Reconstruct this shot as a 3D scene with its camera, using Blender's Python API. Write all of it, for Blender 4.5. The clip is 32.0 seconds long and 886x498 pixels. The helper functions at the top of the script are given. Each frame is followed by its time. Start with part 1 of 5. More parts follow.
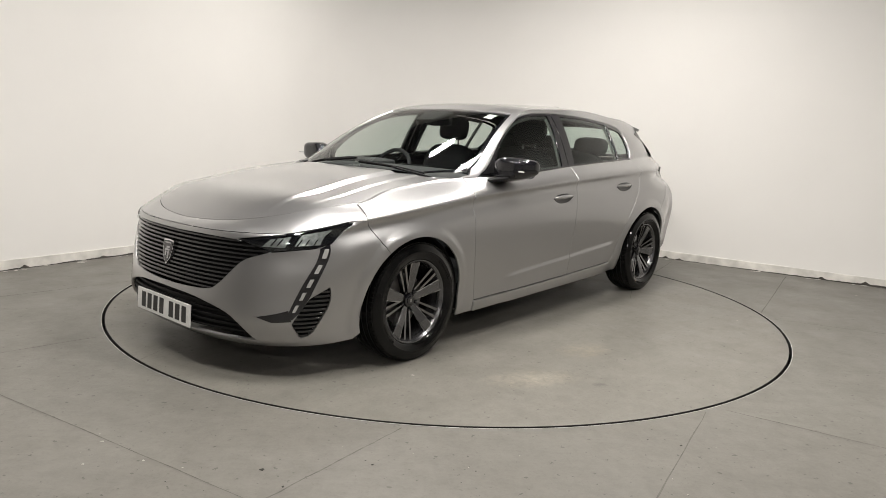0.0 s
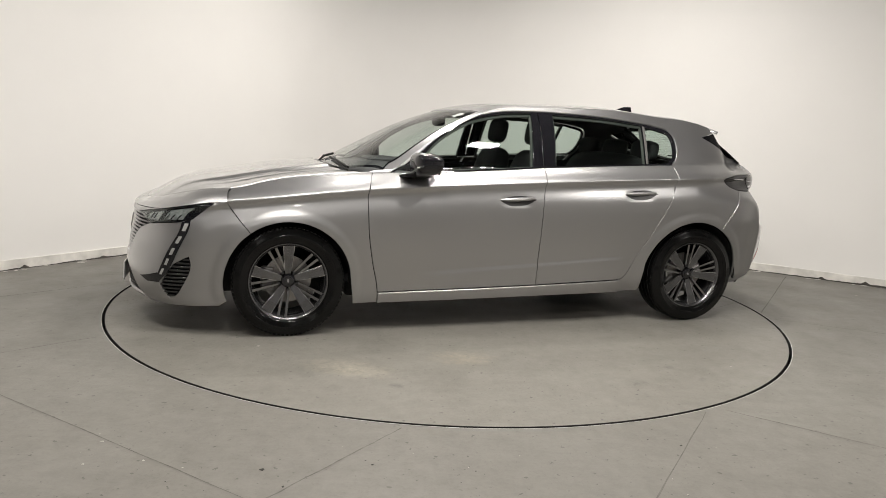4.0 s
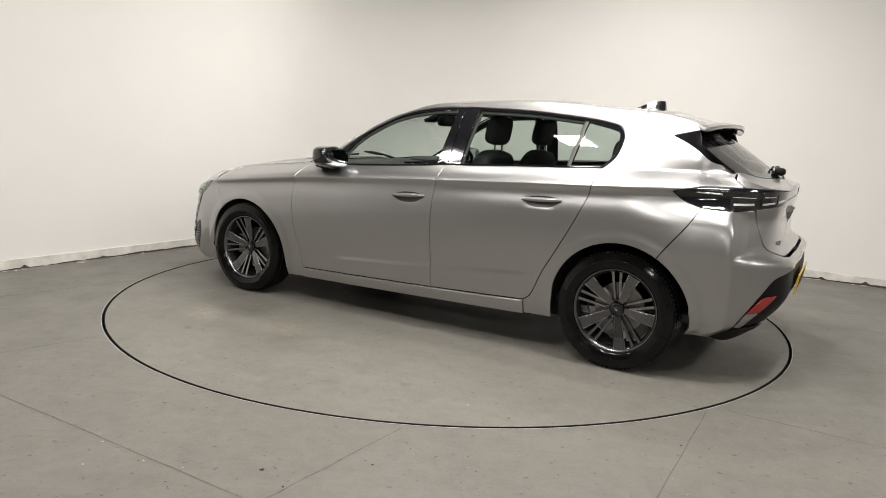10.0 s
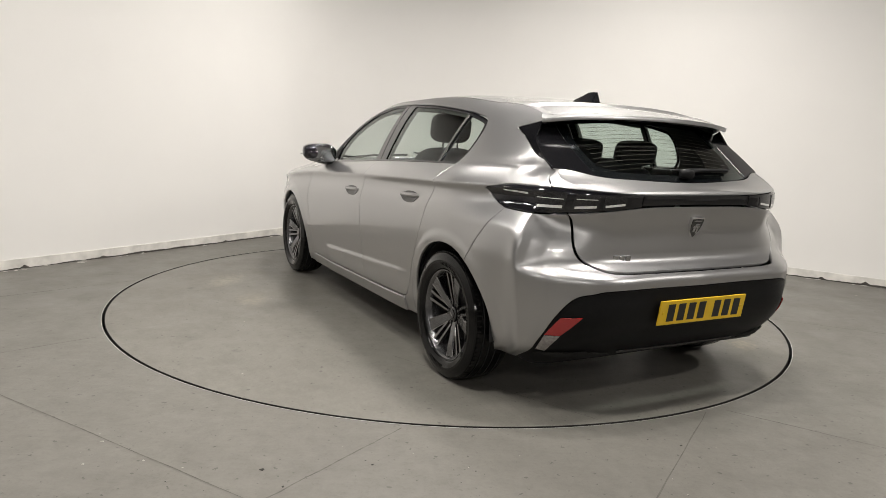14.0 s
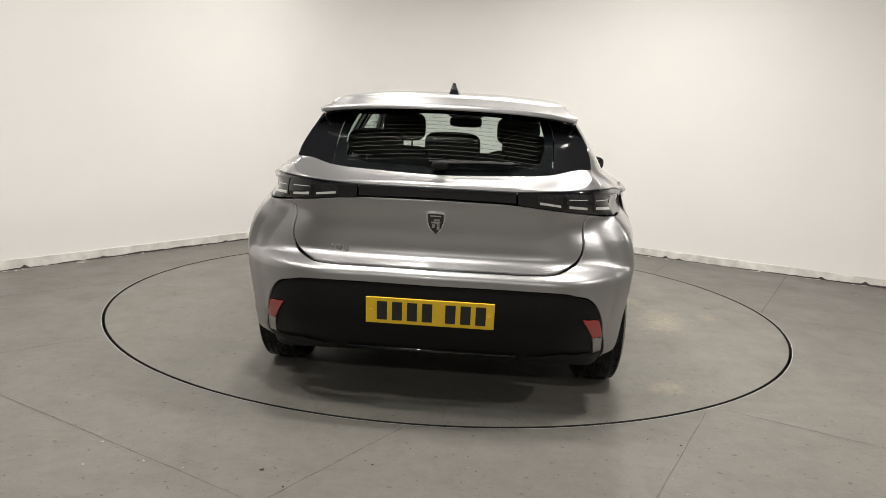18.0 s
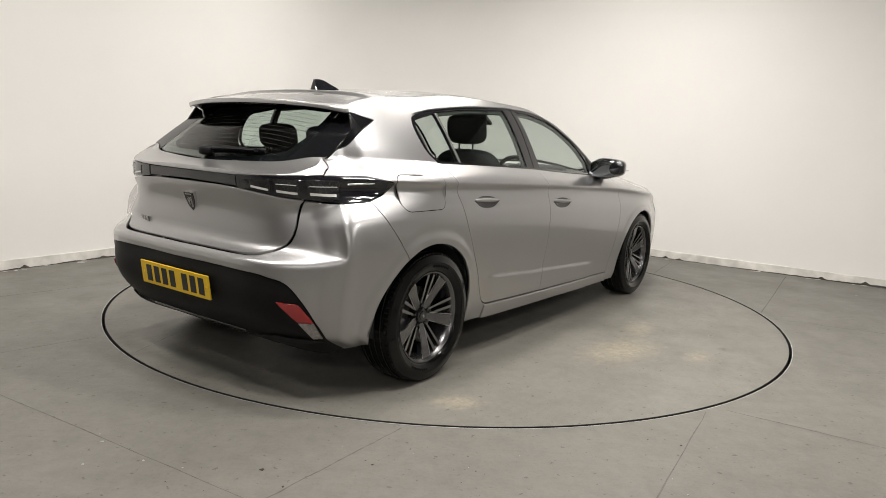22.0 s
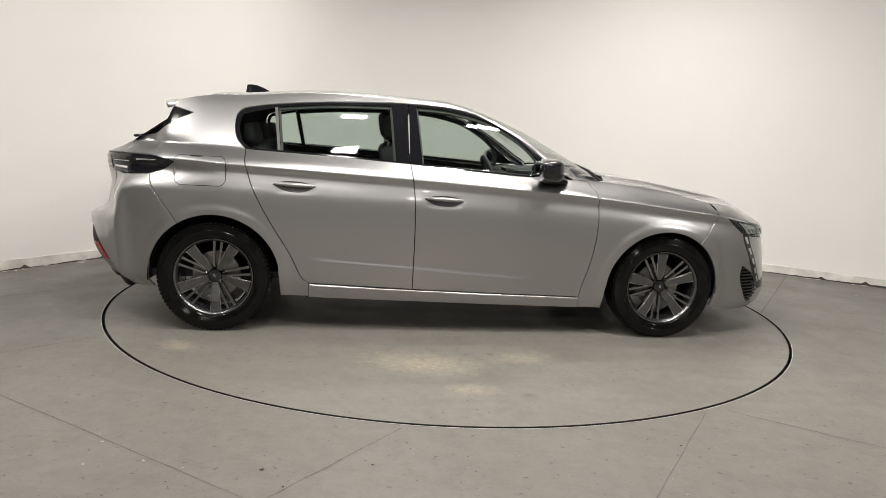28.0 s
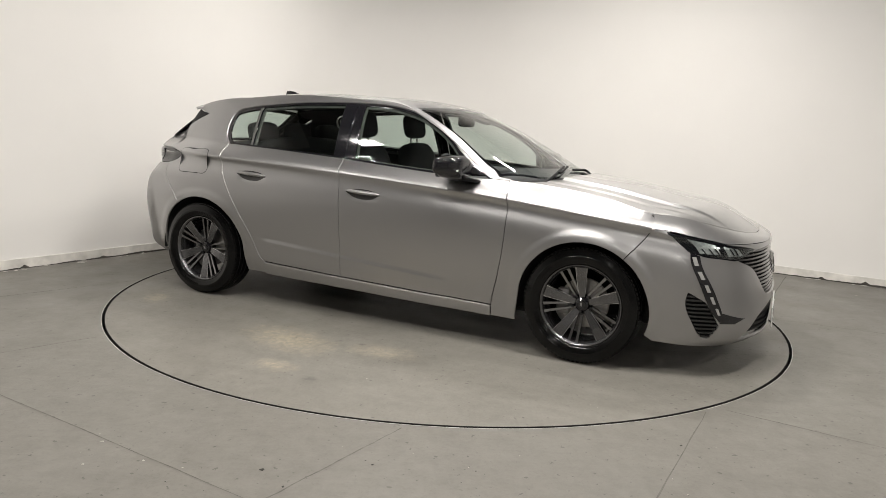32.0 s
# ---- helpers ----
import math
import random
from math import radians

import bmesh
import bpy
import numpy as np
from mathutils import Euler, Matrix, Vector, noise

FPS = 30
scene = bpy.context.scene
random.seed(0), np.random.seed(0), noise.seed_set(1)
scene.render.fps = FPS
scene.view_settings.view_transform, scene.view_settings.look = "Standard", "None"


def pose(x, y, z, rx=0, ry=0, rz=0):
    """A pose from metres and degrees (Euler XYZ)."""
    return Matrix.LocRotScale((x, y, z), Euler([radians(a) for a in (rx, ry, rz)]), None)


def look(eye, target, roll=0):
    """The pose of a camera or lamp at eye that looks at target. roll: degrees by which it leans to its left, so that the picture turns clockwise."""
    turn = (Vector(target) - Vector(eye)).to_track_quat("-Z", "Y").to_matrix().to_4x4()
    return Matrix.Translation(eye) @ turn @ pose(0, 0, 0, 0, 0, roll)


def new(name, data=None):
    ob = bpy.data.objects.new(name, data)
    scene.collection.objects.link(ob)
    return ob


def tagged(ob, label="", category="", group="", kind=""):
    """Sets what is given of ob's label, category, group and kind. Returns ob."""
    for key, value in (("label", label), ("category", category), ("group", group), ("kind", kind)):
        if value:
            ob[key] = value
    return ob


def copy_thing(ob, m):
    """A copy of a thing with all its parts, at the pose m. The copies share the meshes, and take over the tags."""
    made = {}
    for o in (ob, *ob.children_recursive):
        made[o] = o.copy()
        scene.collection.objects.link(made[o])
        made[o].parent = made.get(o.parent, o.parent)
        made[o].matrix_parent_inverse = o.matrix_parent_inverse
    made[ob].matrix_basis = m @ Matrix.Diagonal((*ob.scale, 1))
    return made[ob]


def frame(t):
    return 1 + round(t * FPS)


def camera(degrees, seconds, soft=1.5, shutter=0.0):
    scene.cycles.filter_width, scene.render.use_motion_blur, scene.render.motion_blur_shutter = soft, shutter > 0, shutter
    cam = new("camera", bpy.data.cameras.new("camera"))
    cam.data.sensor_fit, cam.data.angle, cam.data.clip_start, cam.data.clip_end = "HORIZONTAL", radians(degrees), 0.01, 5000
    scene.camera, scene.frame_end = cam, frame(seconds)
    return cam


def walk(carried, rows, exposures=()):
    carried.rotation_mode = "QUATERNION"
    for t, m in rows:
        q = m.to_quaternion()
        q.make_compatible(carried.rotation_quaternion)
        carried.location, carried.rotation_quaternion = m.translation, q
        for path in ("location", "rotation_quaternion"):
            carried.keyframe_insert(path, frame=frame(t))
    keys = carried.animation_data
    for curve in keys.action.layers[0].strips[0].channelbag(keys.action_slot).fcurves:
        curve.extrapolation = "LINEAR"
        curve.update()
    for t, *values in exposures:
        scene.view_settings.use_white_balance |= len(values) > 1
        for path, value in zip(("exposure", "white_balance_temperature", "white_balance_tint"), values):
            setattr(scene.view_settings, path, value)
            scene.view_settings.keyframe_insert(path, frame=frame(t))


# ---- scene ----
# ---------------------------------------------------------------- camera
DURATION = 32.0
EYE = Vector((0.0, -5.018, 1.214))
cam = camera(64.19, DURATION, soft=0.2)
VIEW = look(EYE, EYE + Vector((-0.00945, 0.98566, -0.16850)), 2.78)
walk(cam, [(0.0, VIEW), (DURATION, VIEW)])

# the turntable: heading of the car at 0 s and its turning rate, degrees
HEADING, RATE, CAR_OFFSET, TABLE_R = 229.944, -7.960, -0.064, 2.262

# ---------------------------------------------------------------- light
world = bpy.data.worlds.new("world")
scene.world = world
world.use_nodes = True
world.node_tree.nodes["Background"].inputs[0].default_value = (1.0, 0.97, 0.93, 1)
world.node_tree.nodes["Background"].inputs[1].default_value = 0.05
scene.view_settings.exposure = 0.0

ROOM_H = 3.75
# lamps: x, y, z, size x, size y, watts
# the last two, far behind the camera, are added to brighten the car's sides
PANELS = [(-0.5, -3.15, 3.45, 0.34, 0.20, 42), (-1.95, -2.85, 3.45, 0.34, 0.20, 32), (-3.0, -1.8, 3.45, 0.34, 0.20, 22), (1.65, -2.1, 3.45, 0.34, 0.20, 52),
          (0.8, -1.62, 3.45, 0.34, 0.20, 33), (-0.58, -1.84, 3.45, 0.34, 0.20, 33), (1.3, 0.6, 3.45, 0.34, 0.20, 45), (-0.62, 1.0, 3.45, 0.34, 0.20, 48),
          (0.3, -0.3, 3.45, 0.34, 0.20, 30), (4.2, -3.2, 3.2, 0.34, 0.20, 76), (-1.2, -8.2, 3.4, 0.34, 0.20, 86), (1.5, -8.4, 3.4, 0.34, 0.20, 78)]
POWER = 1.025
for px, py, pz, sx, sy, watts in PANELS:
    lamp = bpy.data.lights.new("panel_light", "AREA")
    lamp.shape, lamp.size, lamp.size_y, lamp.energy = "RECTANGLE", sx, sy, watts * POWER
    lamp.color = (1.0, 0.955, 0.90)
    lo = new("panel_light", lamp)
    lo.location = (px, py, pz - 0.07)


# ---------------------------------------------------------------- materials
def material(name, color, rough=0.5, metal=0.0, coat=0.0, var=0.0, scale=8.0, bump=0.0, bump_scale=200.0, coat_rough=0.05, rough_var=0.0):
    m = bpy.data.materials.new(name)
    m.use_nodes = True
    nt = m.node_tree
    b = nt.nodes["Principled BSDF"]
    b.inputs["Base Color"].default_value = (*color, 1)
    b.inputs["Roughness"].default_value = rough
    b.inputs["Metallic"].default_value = metal
    b.inputs["Coat Weight"].default_value = coat
    b.inputs["Coat Roughness"].default_value = coat_rough
    if var or bump or rough_var:
        tc = nt.nodes.new("ShaderNodeTexCoord")
    if var or rough_var:
        n1 = nt.nodes.new("ShaderNodeTexNoise")
        n1.inputs["Scale"].default_value, n1.inputs["Detail"].default_value = scale, 6.0
        nt.links.new(tc.outputs["Object"], n1.inputs["Vector"])
    if var:
        ramp = nt.nodes.new("ShaderNodeMapRange")
        ramp.inputs["From Min"].default_value, ramp.inputs["From Max"].default_value = 0.25, 0.75
        ramp.inputs["To Min"].default_value, ramp.inputs["To Max"].default_value = 1 - var, 1 + var
        nt.links.new(n1.outputs["Fac"], ramp.inputs["Value"])
        mul = nt.nodes.new("ShaderNodeVectorMath")
        mul.operation = "SCALE"
        mul.inputs[0].default_value = color
        nt.links.new(ramp.outputs["Result"], mul.inputs["Scale"])
        nt.links.new(mul.outputs["Vector"], b.inputs["Base Color"])
    if rough_var:
        rr = nt.nodes.new("ShaderNodeMapRange")
        rr.inputs["From Min"].default_value, rr.inputs["From Max"].default_value = 0.25, 0.75
        rr.inputs["To Min"].default_value, rr.inputs["To Max"].default_value = rough - rough_var, rough + rough_var
        nt.links.new(n1.outputs["Fac"], rr.inputs["Value"])
        nt.links.new(rr.outputs["Result"], b.inputs["Roughness"])
    if bump:
        n2 = nt.nodes.new("ShaderNodeTexNoise")
        n2.inputs["Scale"].default_value, n2.inputs["Detail"].default_value = bump_scale, 4.0
        nt.links.new(tc.outputs["Object"], n2.inputs["Vector"])
        bp = nt.nodes.new("ShaderNodeBump")
        bp.inputs["Strength"].default_value, bp.inputs["Distance"].default_value = bump, 0.002
        nt.links.new(n2.outputs["Fac"], bp.inputs["Height"])
        nt.links.new(bp.outputs["Normal"], b.inputs["Normal"])
    return m


def glass_material(name, tint, rough=0.0):
    m = bpy.data.materials.new(name)
    m.use_nodes = True
    nt = m.node_tree
    nt.nodes.remove(nt.nodes["Principled BSDF"])
    out = nt.nodes["Material Output"]
    tr = nt.nodes.new("ShaderNodeBsdfTransparent")
    tr.inputs["Color"].default_value = (*tint, 1)
    gl = nt.nodes.new("ShaderNodeBsdfGlossy")
    gl.inputs["Roughness"].default_value = rough
    lw = nt.nodes.new("ShaderNodeLayerWeight")
    lw.inputs["Blend"].default_value = 0.5
    p5 = nt.nodes.new("ShaderNodeMath")
    p5.operation = "POWER"
    p5.inputs[1].default_value = 5.0
    ma = nt.nodes.new("ShaderNodeMath")
    ma.operation = "MULTIPLY_ADD"
    ma.inputs[1].default_value, ma.inputs[2].default_value = 0.93, 0.06
    mix = nt.nodes.new("ShaderNodeMixShader")
    nt.links.new(lw.outputs["Facing"], p5.inputs[0])
    nt.links.new(p5.outputs[0], ma.inputs[0])
    nt.links.new(ma.outputs[0], mix.inputs["Fac"])
    nt.links.new(tr.outputs["BSDF"], mix.inputs[1])
    nt.links.new(gl.outputs["BSDF"], mix.inputs[2])
    nt.links.new(mix.outputs["Shader"], out.inputs["Surface"])
    return m


PAINT = material("silver_paint", (0.395, 0.392, 0.393), 0.36, 0.90, 1.0, var=0.02, scale=900.0, coat_rough=0.02)
BLACK_GLOSS = material("gloss_black", (0.008, 0.008, 0.010), 0.08, 0.0, 0.5)
BLADE = material("blade_black", (0.006, 0.006, 0.007), 0.12)
BLADE.node_tree.nodes["Principled BSDF"].inputs["Specular IOR Level"].default_value = 0.15
BLACK = material("black_plastic", (0.008, 0.008, 0.0085), 0.46, var=0.15, scale=40, bump=0.15, bump_scale=600)
BLACK.node_tree.nodes["Principled BSDF"].inputs["Specular IOR Level"].default_value = 0.14
DARK = material("underbody_black", (0.010, 0.010, 0.010), 0.8, var=0.2, scale=15)
RUBBER = material("tyre_rubber", (0.004, 0.004, 0.004), 0.11, var=0.25, scale=30, bump=0.03, bump_scale=300, rough_var=0.04)
RUBBER.node_tree.nodes["Principled BSDF"].inputs["Specular IOR Level"].default_value = 0.24
ALLOY = material("alloy_silver", (0.60, 0.60, 0.61), 0.16, 1.0, var=0.05, scale=40)
ALLOY_DARK = material("alloy_grey", (0.145, 0.145, 0.15), 0.26, 0.9, 0.3, var=0.1, scale=40)
ALLOY_RIB = material("alloy_rib", (0.26, 0.26, 0.265), 0.20, 1.0, var=0.08, scale=40)
CHROME = material("chrome", (0.75, 0.75, 0.76), 0.08, 1.0)
MIRROR = material("mirror_glass", (0.38, 0.40, 0.42), 0.03, 1.0)
SATIN = material("satin_trim", (0.42, 0.42, 0.43), 0.25, 1.0)
TINT = glass_material("window_glass", (0.74, 0.81, 0.775))
CLEAR = glass_material("clear_glass", (0.90, 0.94, 0.92))
FABRIC = material("seat_fabric", (0.030, 0.030, 0.032), 0.9, var=0.2, scale=60, bump=0.3, bump_scale=900)
TRIM_DARK = material("dark_trim", (0.020, 0.020, 0.022), 0.65, var=0.15, scale=30)
RED = material("red_lens", (0.35, 0.02, 0.02), 0.12, 0.0, 0.6)
FANG_LENS = material("fang_lens", (0.42, 0.42, 0.41), 0.15, 0.3, 0.6)
LENS = material("clear_lens", (0.80, 0.80, 0.78), 0.15, 0.3, 0.6)
YELLOW = material("plate_yellow", (0.80, 0.52, 0.02), 0.35, var=0.04, scale=20)
WHITE_PLATE = material("plate_white", (0.72, 0.72, 0.70), 0.35, var=0.04, scale=20)
INK = material("plate_ink", (0.012, 0.012, 0.012), 0.4)


# ---------------------------------------------------------------- helpers
def link_mesh(name, verts, faces, mat, parent, label="", normals=None, smooth=True):
    me = bpy.data.meshes.new(name)
    me.from_pydata([tuple(v) for v in verts], [], [tuple(f) for f in faces])
    me.materials.append(mat)
    if smooth:
        me.polygons.foreach_set("use_smooth", [True] * len(me.polygons))
    me.update()
    if normals is not None:
        me.normals_split_custom_set_from_vertices([tuple(n) for n in normals])
    ob = new(name, me)
    ob.parent = parent
    return tagged(ob, label)


def part(name, bm, mat, parent, label="", smooth=False, angle=40):
    me = bpy.data.meshes.new(name)
    bmesh.ops.recalc_face_normals(bm, faces=bm.faces)
    if smooth:
        for f in bm.faces:
            f.smooth = True
        for e in bm.edges:
            if len(e.link_faces) == 2 and e.calc_face_angle(0) > radians(angle):
                e.smooth = False
    bm.to_mesh(me)
    bm.free()
    me.materials.append(mat)
    ob = new(name, me)
    ob.parent = parent
    return tagged(ob, label)


def box(bm, x0, x1, y0, y1, z0, z1, bevel=0.0, m=None):
    g = bmesh.ops.create_cube(bm, size=1.0)
    vs = g["verts"]
    bmesh.ops.transform(bm, verts=vs, matrix=Matrix.Translation(((x0 + x1) / 2, (y0 + y1) / 2, (z0 + z1) / 2)) @ Matrix.Diagonal((x1 - x0, y1 - y0, z1 - z0, 1)))
    if bevel:
        es = list({e for v in vs for e in v.link_edges})
        r = bmesh.ops.bevel(bm, geom=es, offset=bevel, segments=3, profile=0.5, affect="EDGES")
        vs = list({v for f in r["faces"] for v in f.verts} | {v for v in vs if v.is_valid})
    if m is not None:
        bmesh.ops.transform(bm, verts=[v for v in vs if v.is_valid], matrix=m)
    return vs


def nat(xs, ys):
    """Natural cubic spline through the points, straight beyond the ends."""
    xs, ys = np.array(xs, float), np.array(ys, float)
    if xs[0] > xs[-1]:
        xs, ys = xs[::-1], ys[::-1]
    n, h = len(xs), np.diff(xs)
    a, b = np.eye(n), np.zeros(n)
    for i in range(1, n - 1):
        a[i, i - 1:i + 2] = h[i - 1], 2 * (h[i - 1] + h[i]), h[i]
        b[i] = 6 * ((ys[i + 1] - ys[i]) / h[i] - (ys[i] - ys[i - 1]) / h[i - 1])
    m = np.linalg.solve(a, b)

    def f(x):
        x = np.asarray(x, float)
        i = np.clip(np.searchsorted(xs, x) - 1, 0, n - 2)
        xc = np.clip(x, xs[0], xs[-1])
        l, r = xs[i + 1] - xc, xc - xs[i]
        v = (m[i] * l ** 3 + m[i + 1] * r ** 3) / (6 * h[i]) + (ys[i] / h[i] - m[i] * h[i] / 6) * l + (ys[i + 1] / h[i] - m[i + 1] * h[i] / 6) * r
        s0 = (ys[1] - ys[0]) / h[0] - h[0] * (2 * m[0] + m[1]) / 6
        s1 = (ys[-1] - ys[-2]) / h[-1] + h[-1] * (m[-2] + 2 * m[-1]) / 6
        return v + np.where(x < xs[0], (x - xs[0]) * s0, 0) + np.where(x > xs[-1], (x - xs[-1]) * s1, 0)
    return f


def smooth_run(pts, step=0.015):
    """Catmull-Rom through a run of points, resampled."""
    p = np.array(pts, float)
    if len(p) > 2:
        q = np.vstack([2 * p[0] - p[1], p, 2 * p[-1] - p[-2]])
        out = []
        for i in range(1, len(q) - 2):
            t = np.linspace(0, 1, 12, endpoint=False)[:, None]
            a, b, c, d = q[i - 1], q[i], q[i + 1], q[i + 2]
            out.append(0.5 * (2 * b + (c - a) * t + (2 * a - 5 * b + 4 * c - d) * t ** 2 + (3 * b - a - 3 * c + d) * t ** 3))
        p = np.vstack(out + [p[-1:]])
    L = np.concatenate([[0], np.cumsum(np.linalg.norm(np.diff(p, axis=0), axis=1))])
    n = max(2, int(L[-1] / step) + 1)
    s = np.linspace(0, L[-1], n)
    return np.stack([np.interp(s, L, p[:, k]) for k in range(p.shape[1])], 1)


def outline(*runs, step=0.015):
    """A closed polygon from runs of points; each run is smooth, runs meet in corners."""
    out = []
    for r in runs:
        q = smooth_run(r, step)
        if out and np.linalg.norm(out[-1] - q[0]) < 1e-5:
            q = q[1:]
        out.extend(q)
    if np.linalg.norm(out[0] - out[-1]) < 1e-5:
        out.pop()
    return np.array(out)


def inside(poly, pts):
    x, y = pts[:, 0], pts[:, 1]
    c = np.zeros(len(pts), bool)
    for (x0, y0), (x1, y1) in zip(poly, np.roll(poly, -1, 0)):
        if y0 != y1:
            c ^= ((y0 > y) != (y1 > y)) & (x < (x1 - x0) * (y - y0) / (y1 - y0) + x0)
    return c


def area(p):
    return 0.5 * np.sum(p[:, 0] * np.roll(p[:, 1], -1) - np.roll(p[:, 0], -1) * p[:, 1])


def inset(poly, d):
    """The polygon moved inwards by d."""
    p = poly if area(poly) > 0 else poly[::-1]
    t = np.roll(p, -1, 0) - np.roll(p, 1, 0)
    t /= np.linalg.norm(t, axis=1)[:, None] + 1e-12
    return p + d * np.stack([-t[:, 1], t[:, 0]], 1)


from mathutils.geometry import delaunay_2d_cdt


def surface_panel(name, poly, surf, mat, parent, gap=0.0028, rim=0.014, h=0.03, lift=0.0, holes=(), label="", mirror=False, follow=False):
    """A skin over poly (in the surface's own two parameters), raised on surf, with its edges turned in.
    surf maps an (n, 2) array to points; normals point outwards. mirror: build on the other side of the car."""
    loops = [inset(poly, gap)] + [inset(q, -gap)[::-1] for q in holes]
    lo, hi = loops[0].min(0), loops[0].max(0)
    gx, gy = np.meshgrid(np.arange(lo[0] + h / 2, hi[0], h), np.arange(lo[1] + h / 2, hi[1], h))
    if follow:
        # rows of points that run along the flank's crease
        gx, gy = np.meshgrid(np.arange(lo[0] + h / 2, hi[0], h), np.arange(-90, 90) * h)
        gy = gy + CREASE(gx)
    grid = np.stack([gx.ravel(), gy.ravel()], 1)
    ok = inside(loops[0], grid)
    for q in loops[1:]:
        ok &= ~inside(q, grid)
    grid = grid[ok]
    edge = np.vstack(loops)
    if len(grid):
        near = np.array([np.min(np.sum((edge - g) ** 2, 1)) for g in grid])
        grid = grid[near > (0.35 * h) ** 2]
    verts = np.vstack([edge, grid])
    es, k = [], 0
    for q in loops:
        es += [(k + i, k + (i + 1) % len(q)) for i in range(len(q))]
        k += len(q)
    v2, _, tris, *_ = delaunay_2d_cdt([Vector(v) for v in verts], es, [], 0, 1e-6)
    v2 = np.array([tuple(v) for v in v2])
    tris = np.array([t for t in tris if len(t) == 3])
    cen = v2[tris].mean(1)
    ok = inside(loops[0], cen)
    for q in loops[1:]:
        ok &= ~inside(q, cen)
    tris = tris[ok]
    P = surf(v2)
    e = 0.006
    du = surf(v2 + (e, 0)) - surf(v2 - (e, 0))
    dv = surf(v2 + (0, e)) - surf(v2 - (0, e))
    N = np.cross(du, dv)
    N /= np.linalg.norm(N, axis=1)[:, None] + 1e-12
    a, b, c = P[tris[:, 0]], P[tris[:, 1]], P[tris[:, 2]]
    fn = np.cross(b - a, c - a)
    flip = np.sum(fn * N[tris[:, 0]], 1) < 0
    tris[flip] = tris[flip][:, [0, 2, 1]]
    # outwards: away from a point low in the middle of the car
    cx = np.clip(P[:, 0], -1.3, 1.2)
    if np.sum(N * (P - np.stack([cx, 0 * cx, 0 * cx + 0.55], 1))) < 0:
        N, tris = -N, tris[:, [0, 2, 1]]
    P = P + N * lift
    verts3, norms, faces = [P], [N], [tuple(t) for t in tris]
    if rim:
        # border edges are those used once
        count = {}
        for t in tris:
            for i in range(3):
                count[(t[i], t[(i + 1) % 3])] = 1
        border = [(i, j) for (i, j) in count if (j, i) not in count]
        ids = sorted({i for e2 in border for i in e2})
        pos = {i: n for n, i in enumerate(ids)}
        base = len(P)
        m = len(ids)
        top = P[ids]
        low = top - N[ids] * rim
        side = np.zeros((m, 3))
        for i, j in border:
            d = np.cross(P[j] - P[i], N[i])
            side[pos[i]] += d
            side[pos[j]] += d
        side /= np.linalg.norm(side, axis=1)[:, None] + 1e-12
        soft = 0.5 * side + 0.5 * N[ids]
        verts3 += [top, low]
        norms += [soft, side]
        for i, j in border:
            faces.append((base + pos[i], base + m + pos[i], base + m + pos[j], base + pos[j]))
    V, NN = np.vstack(verts3), np.vstack(norms)
    if mirror:
        V, NN = V * (1, -1, 1), NN * (1, -1, 1)
        faces = [tuple(reversed(f)) for f in faces]
    return link_mesh(name, V, faces, mat, parent, label, NN)


def both(name, *a, **k):
    """The same panel on the left and the right side of the car."""
    return surface_panel(name, *a, **k), surface_panel(name, *a, **k, mirror=True)


# ---------------------------------------------------------------- the car's skin
# x forwards, y to the car's left, z up. The skin round the car is given by u (metres along the waist:
# u = x on the flanks, past 1.5 it rounds the nose, past -1.45 the tail) and z; the skin on top by x and y.
def step_up(a, b, x):
    t = np.clip((np.asarray(x, float) - a) / (b - a), 0, 1)
    return t * t * (3 - 2 * t)


CREASE = nat([2.0, 1.54, 0.77, 0.37, -0.3, -1.28, -1.66, -2.0], [0.715, 0.762, 0.842, 0.868, 0.906, 0.952, 0.968, 0.975])
FLANK_U = [2.74, 2.46, 2.20, 1.98, 1.785, 1.5, 1.2, 0.8, 0.3, -0.3, -0.9, -1.45, -1.75, -1.972, -2.129, -2.292, -2.595, -2.915]
WAIST_Y = nat([1.785, 1.5, 1.2, 0.8, 0.3, -0.3, -0.9, -1.45, -1.75, -1.972],
    [0.7920, 0.8420, 0.8650, 0.8740, 0.8780, 0.8780, 0.8760, 0.8620, 0.8400, 0.7880])
NOSE_X = nat([0.15, 0.19, 0.24, 0.32, 0.42, 0.52, 0.62, 0.7, 0.78, 0.85],
    [2.0589, 2.1125, 2.1328, 2.1339, 2.1227, 2.1089, 2.0888, 2.0702, 1.9648, 1.8370])
TAIL_X = nat([0.15, 0.25, 0.33, 0.42, 0.52, 0.6, 0.635, 0.67, 0.73, 0.82, 0.91, 0.955, 0.99, 1.03, 1.1],
    [-2.0350, -2.1069, -2.1803, -2.2365, -2.2532, -2.2504, -2.2410, -2.1850, -2.1580, -2.1560, -2.1751, -2.1798, -2.1763, -2.1265, -2.0185])
SHOULDER = nat([0.0, 0.03, 0.06, 0.092], [0.0, -0.020, -0.053, -0.0955])
GLASS_IN = nat([0.092, 0.2, 0.3, 0.4, 0.5], [-0.0955, -0.142, -0.192, -0.256, -0.345])


def BULGE_UP(d):
    return np.where(d < 0.092, SHOULDER(d), GLASS_IN(d))


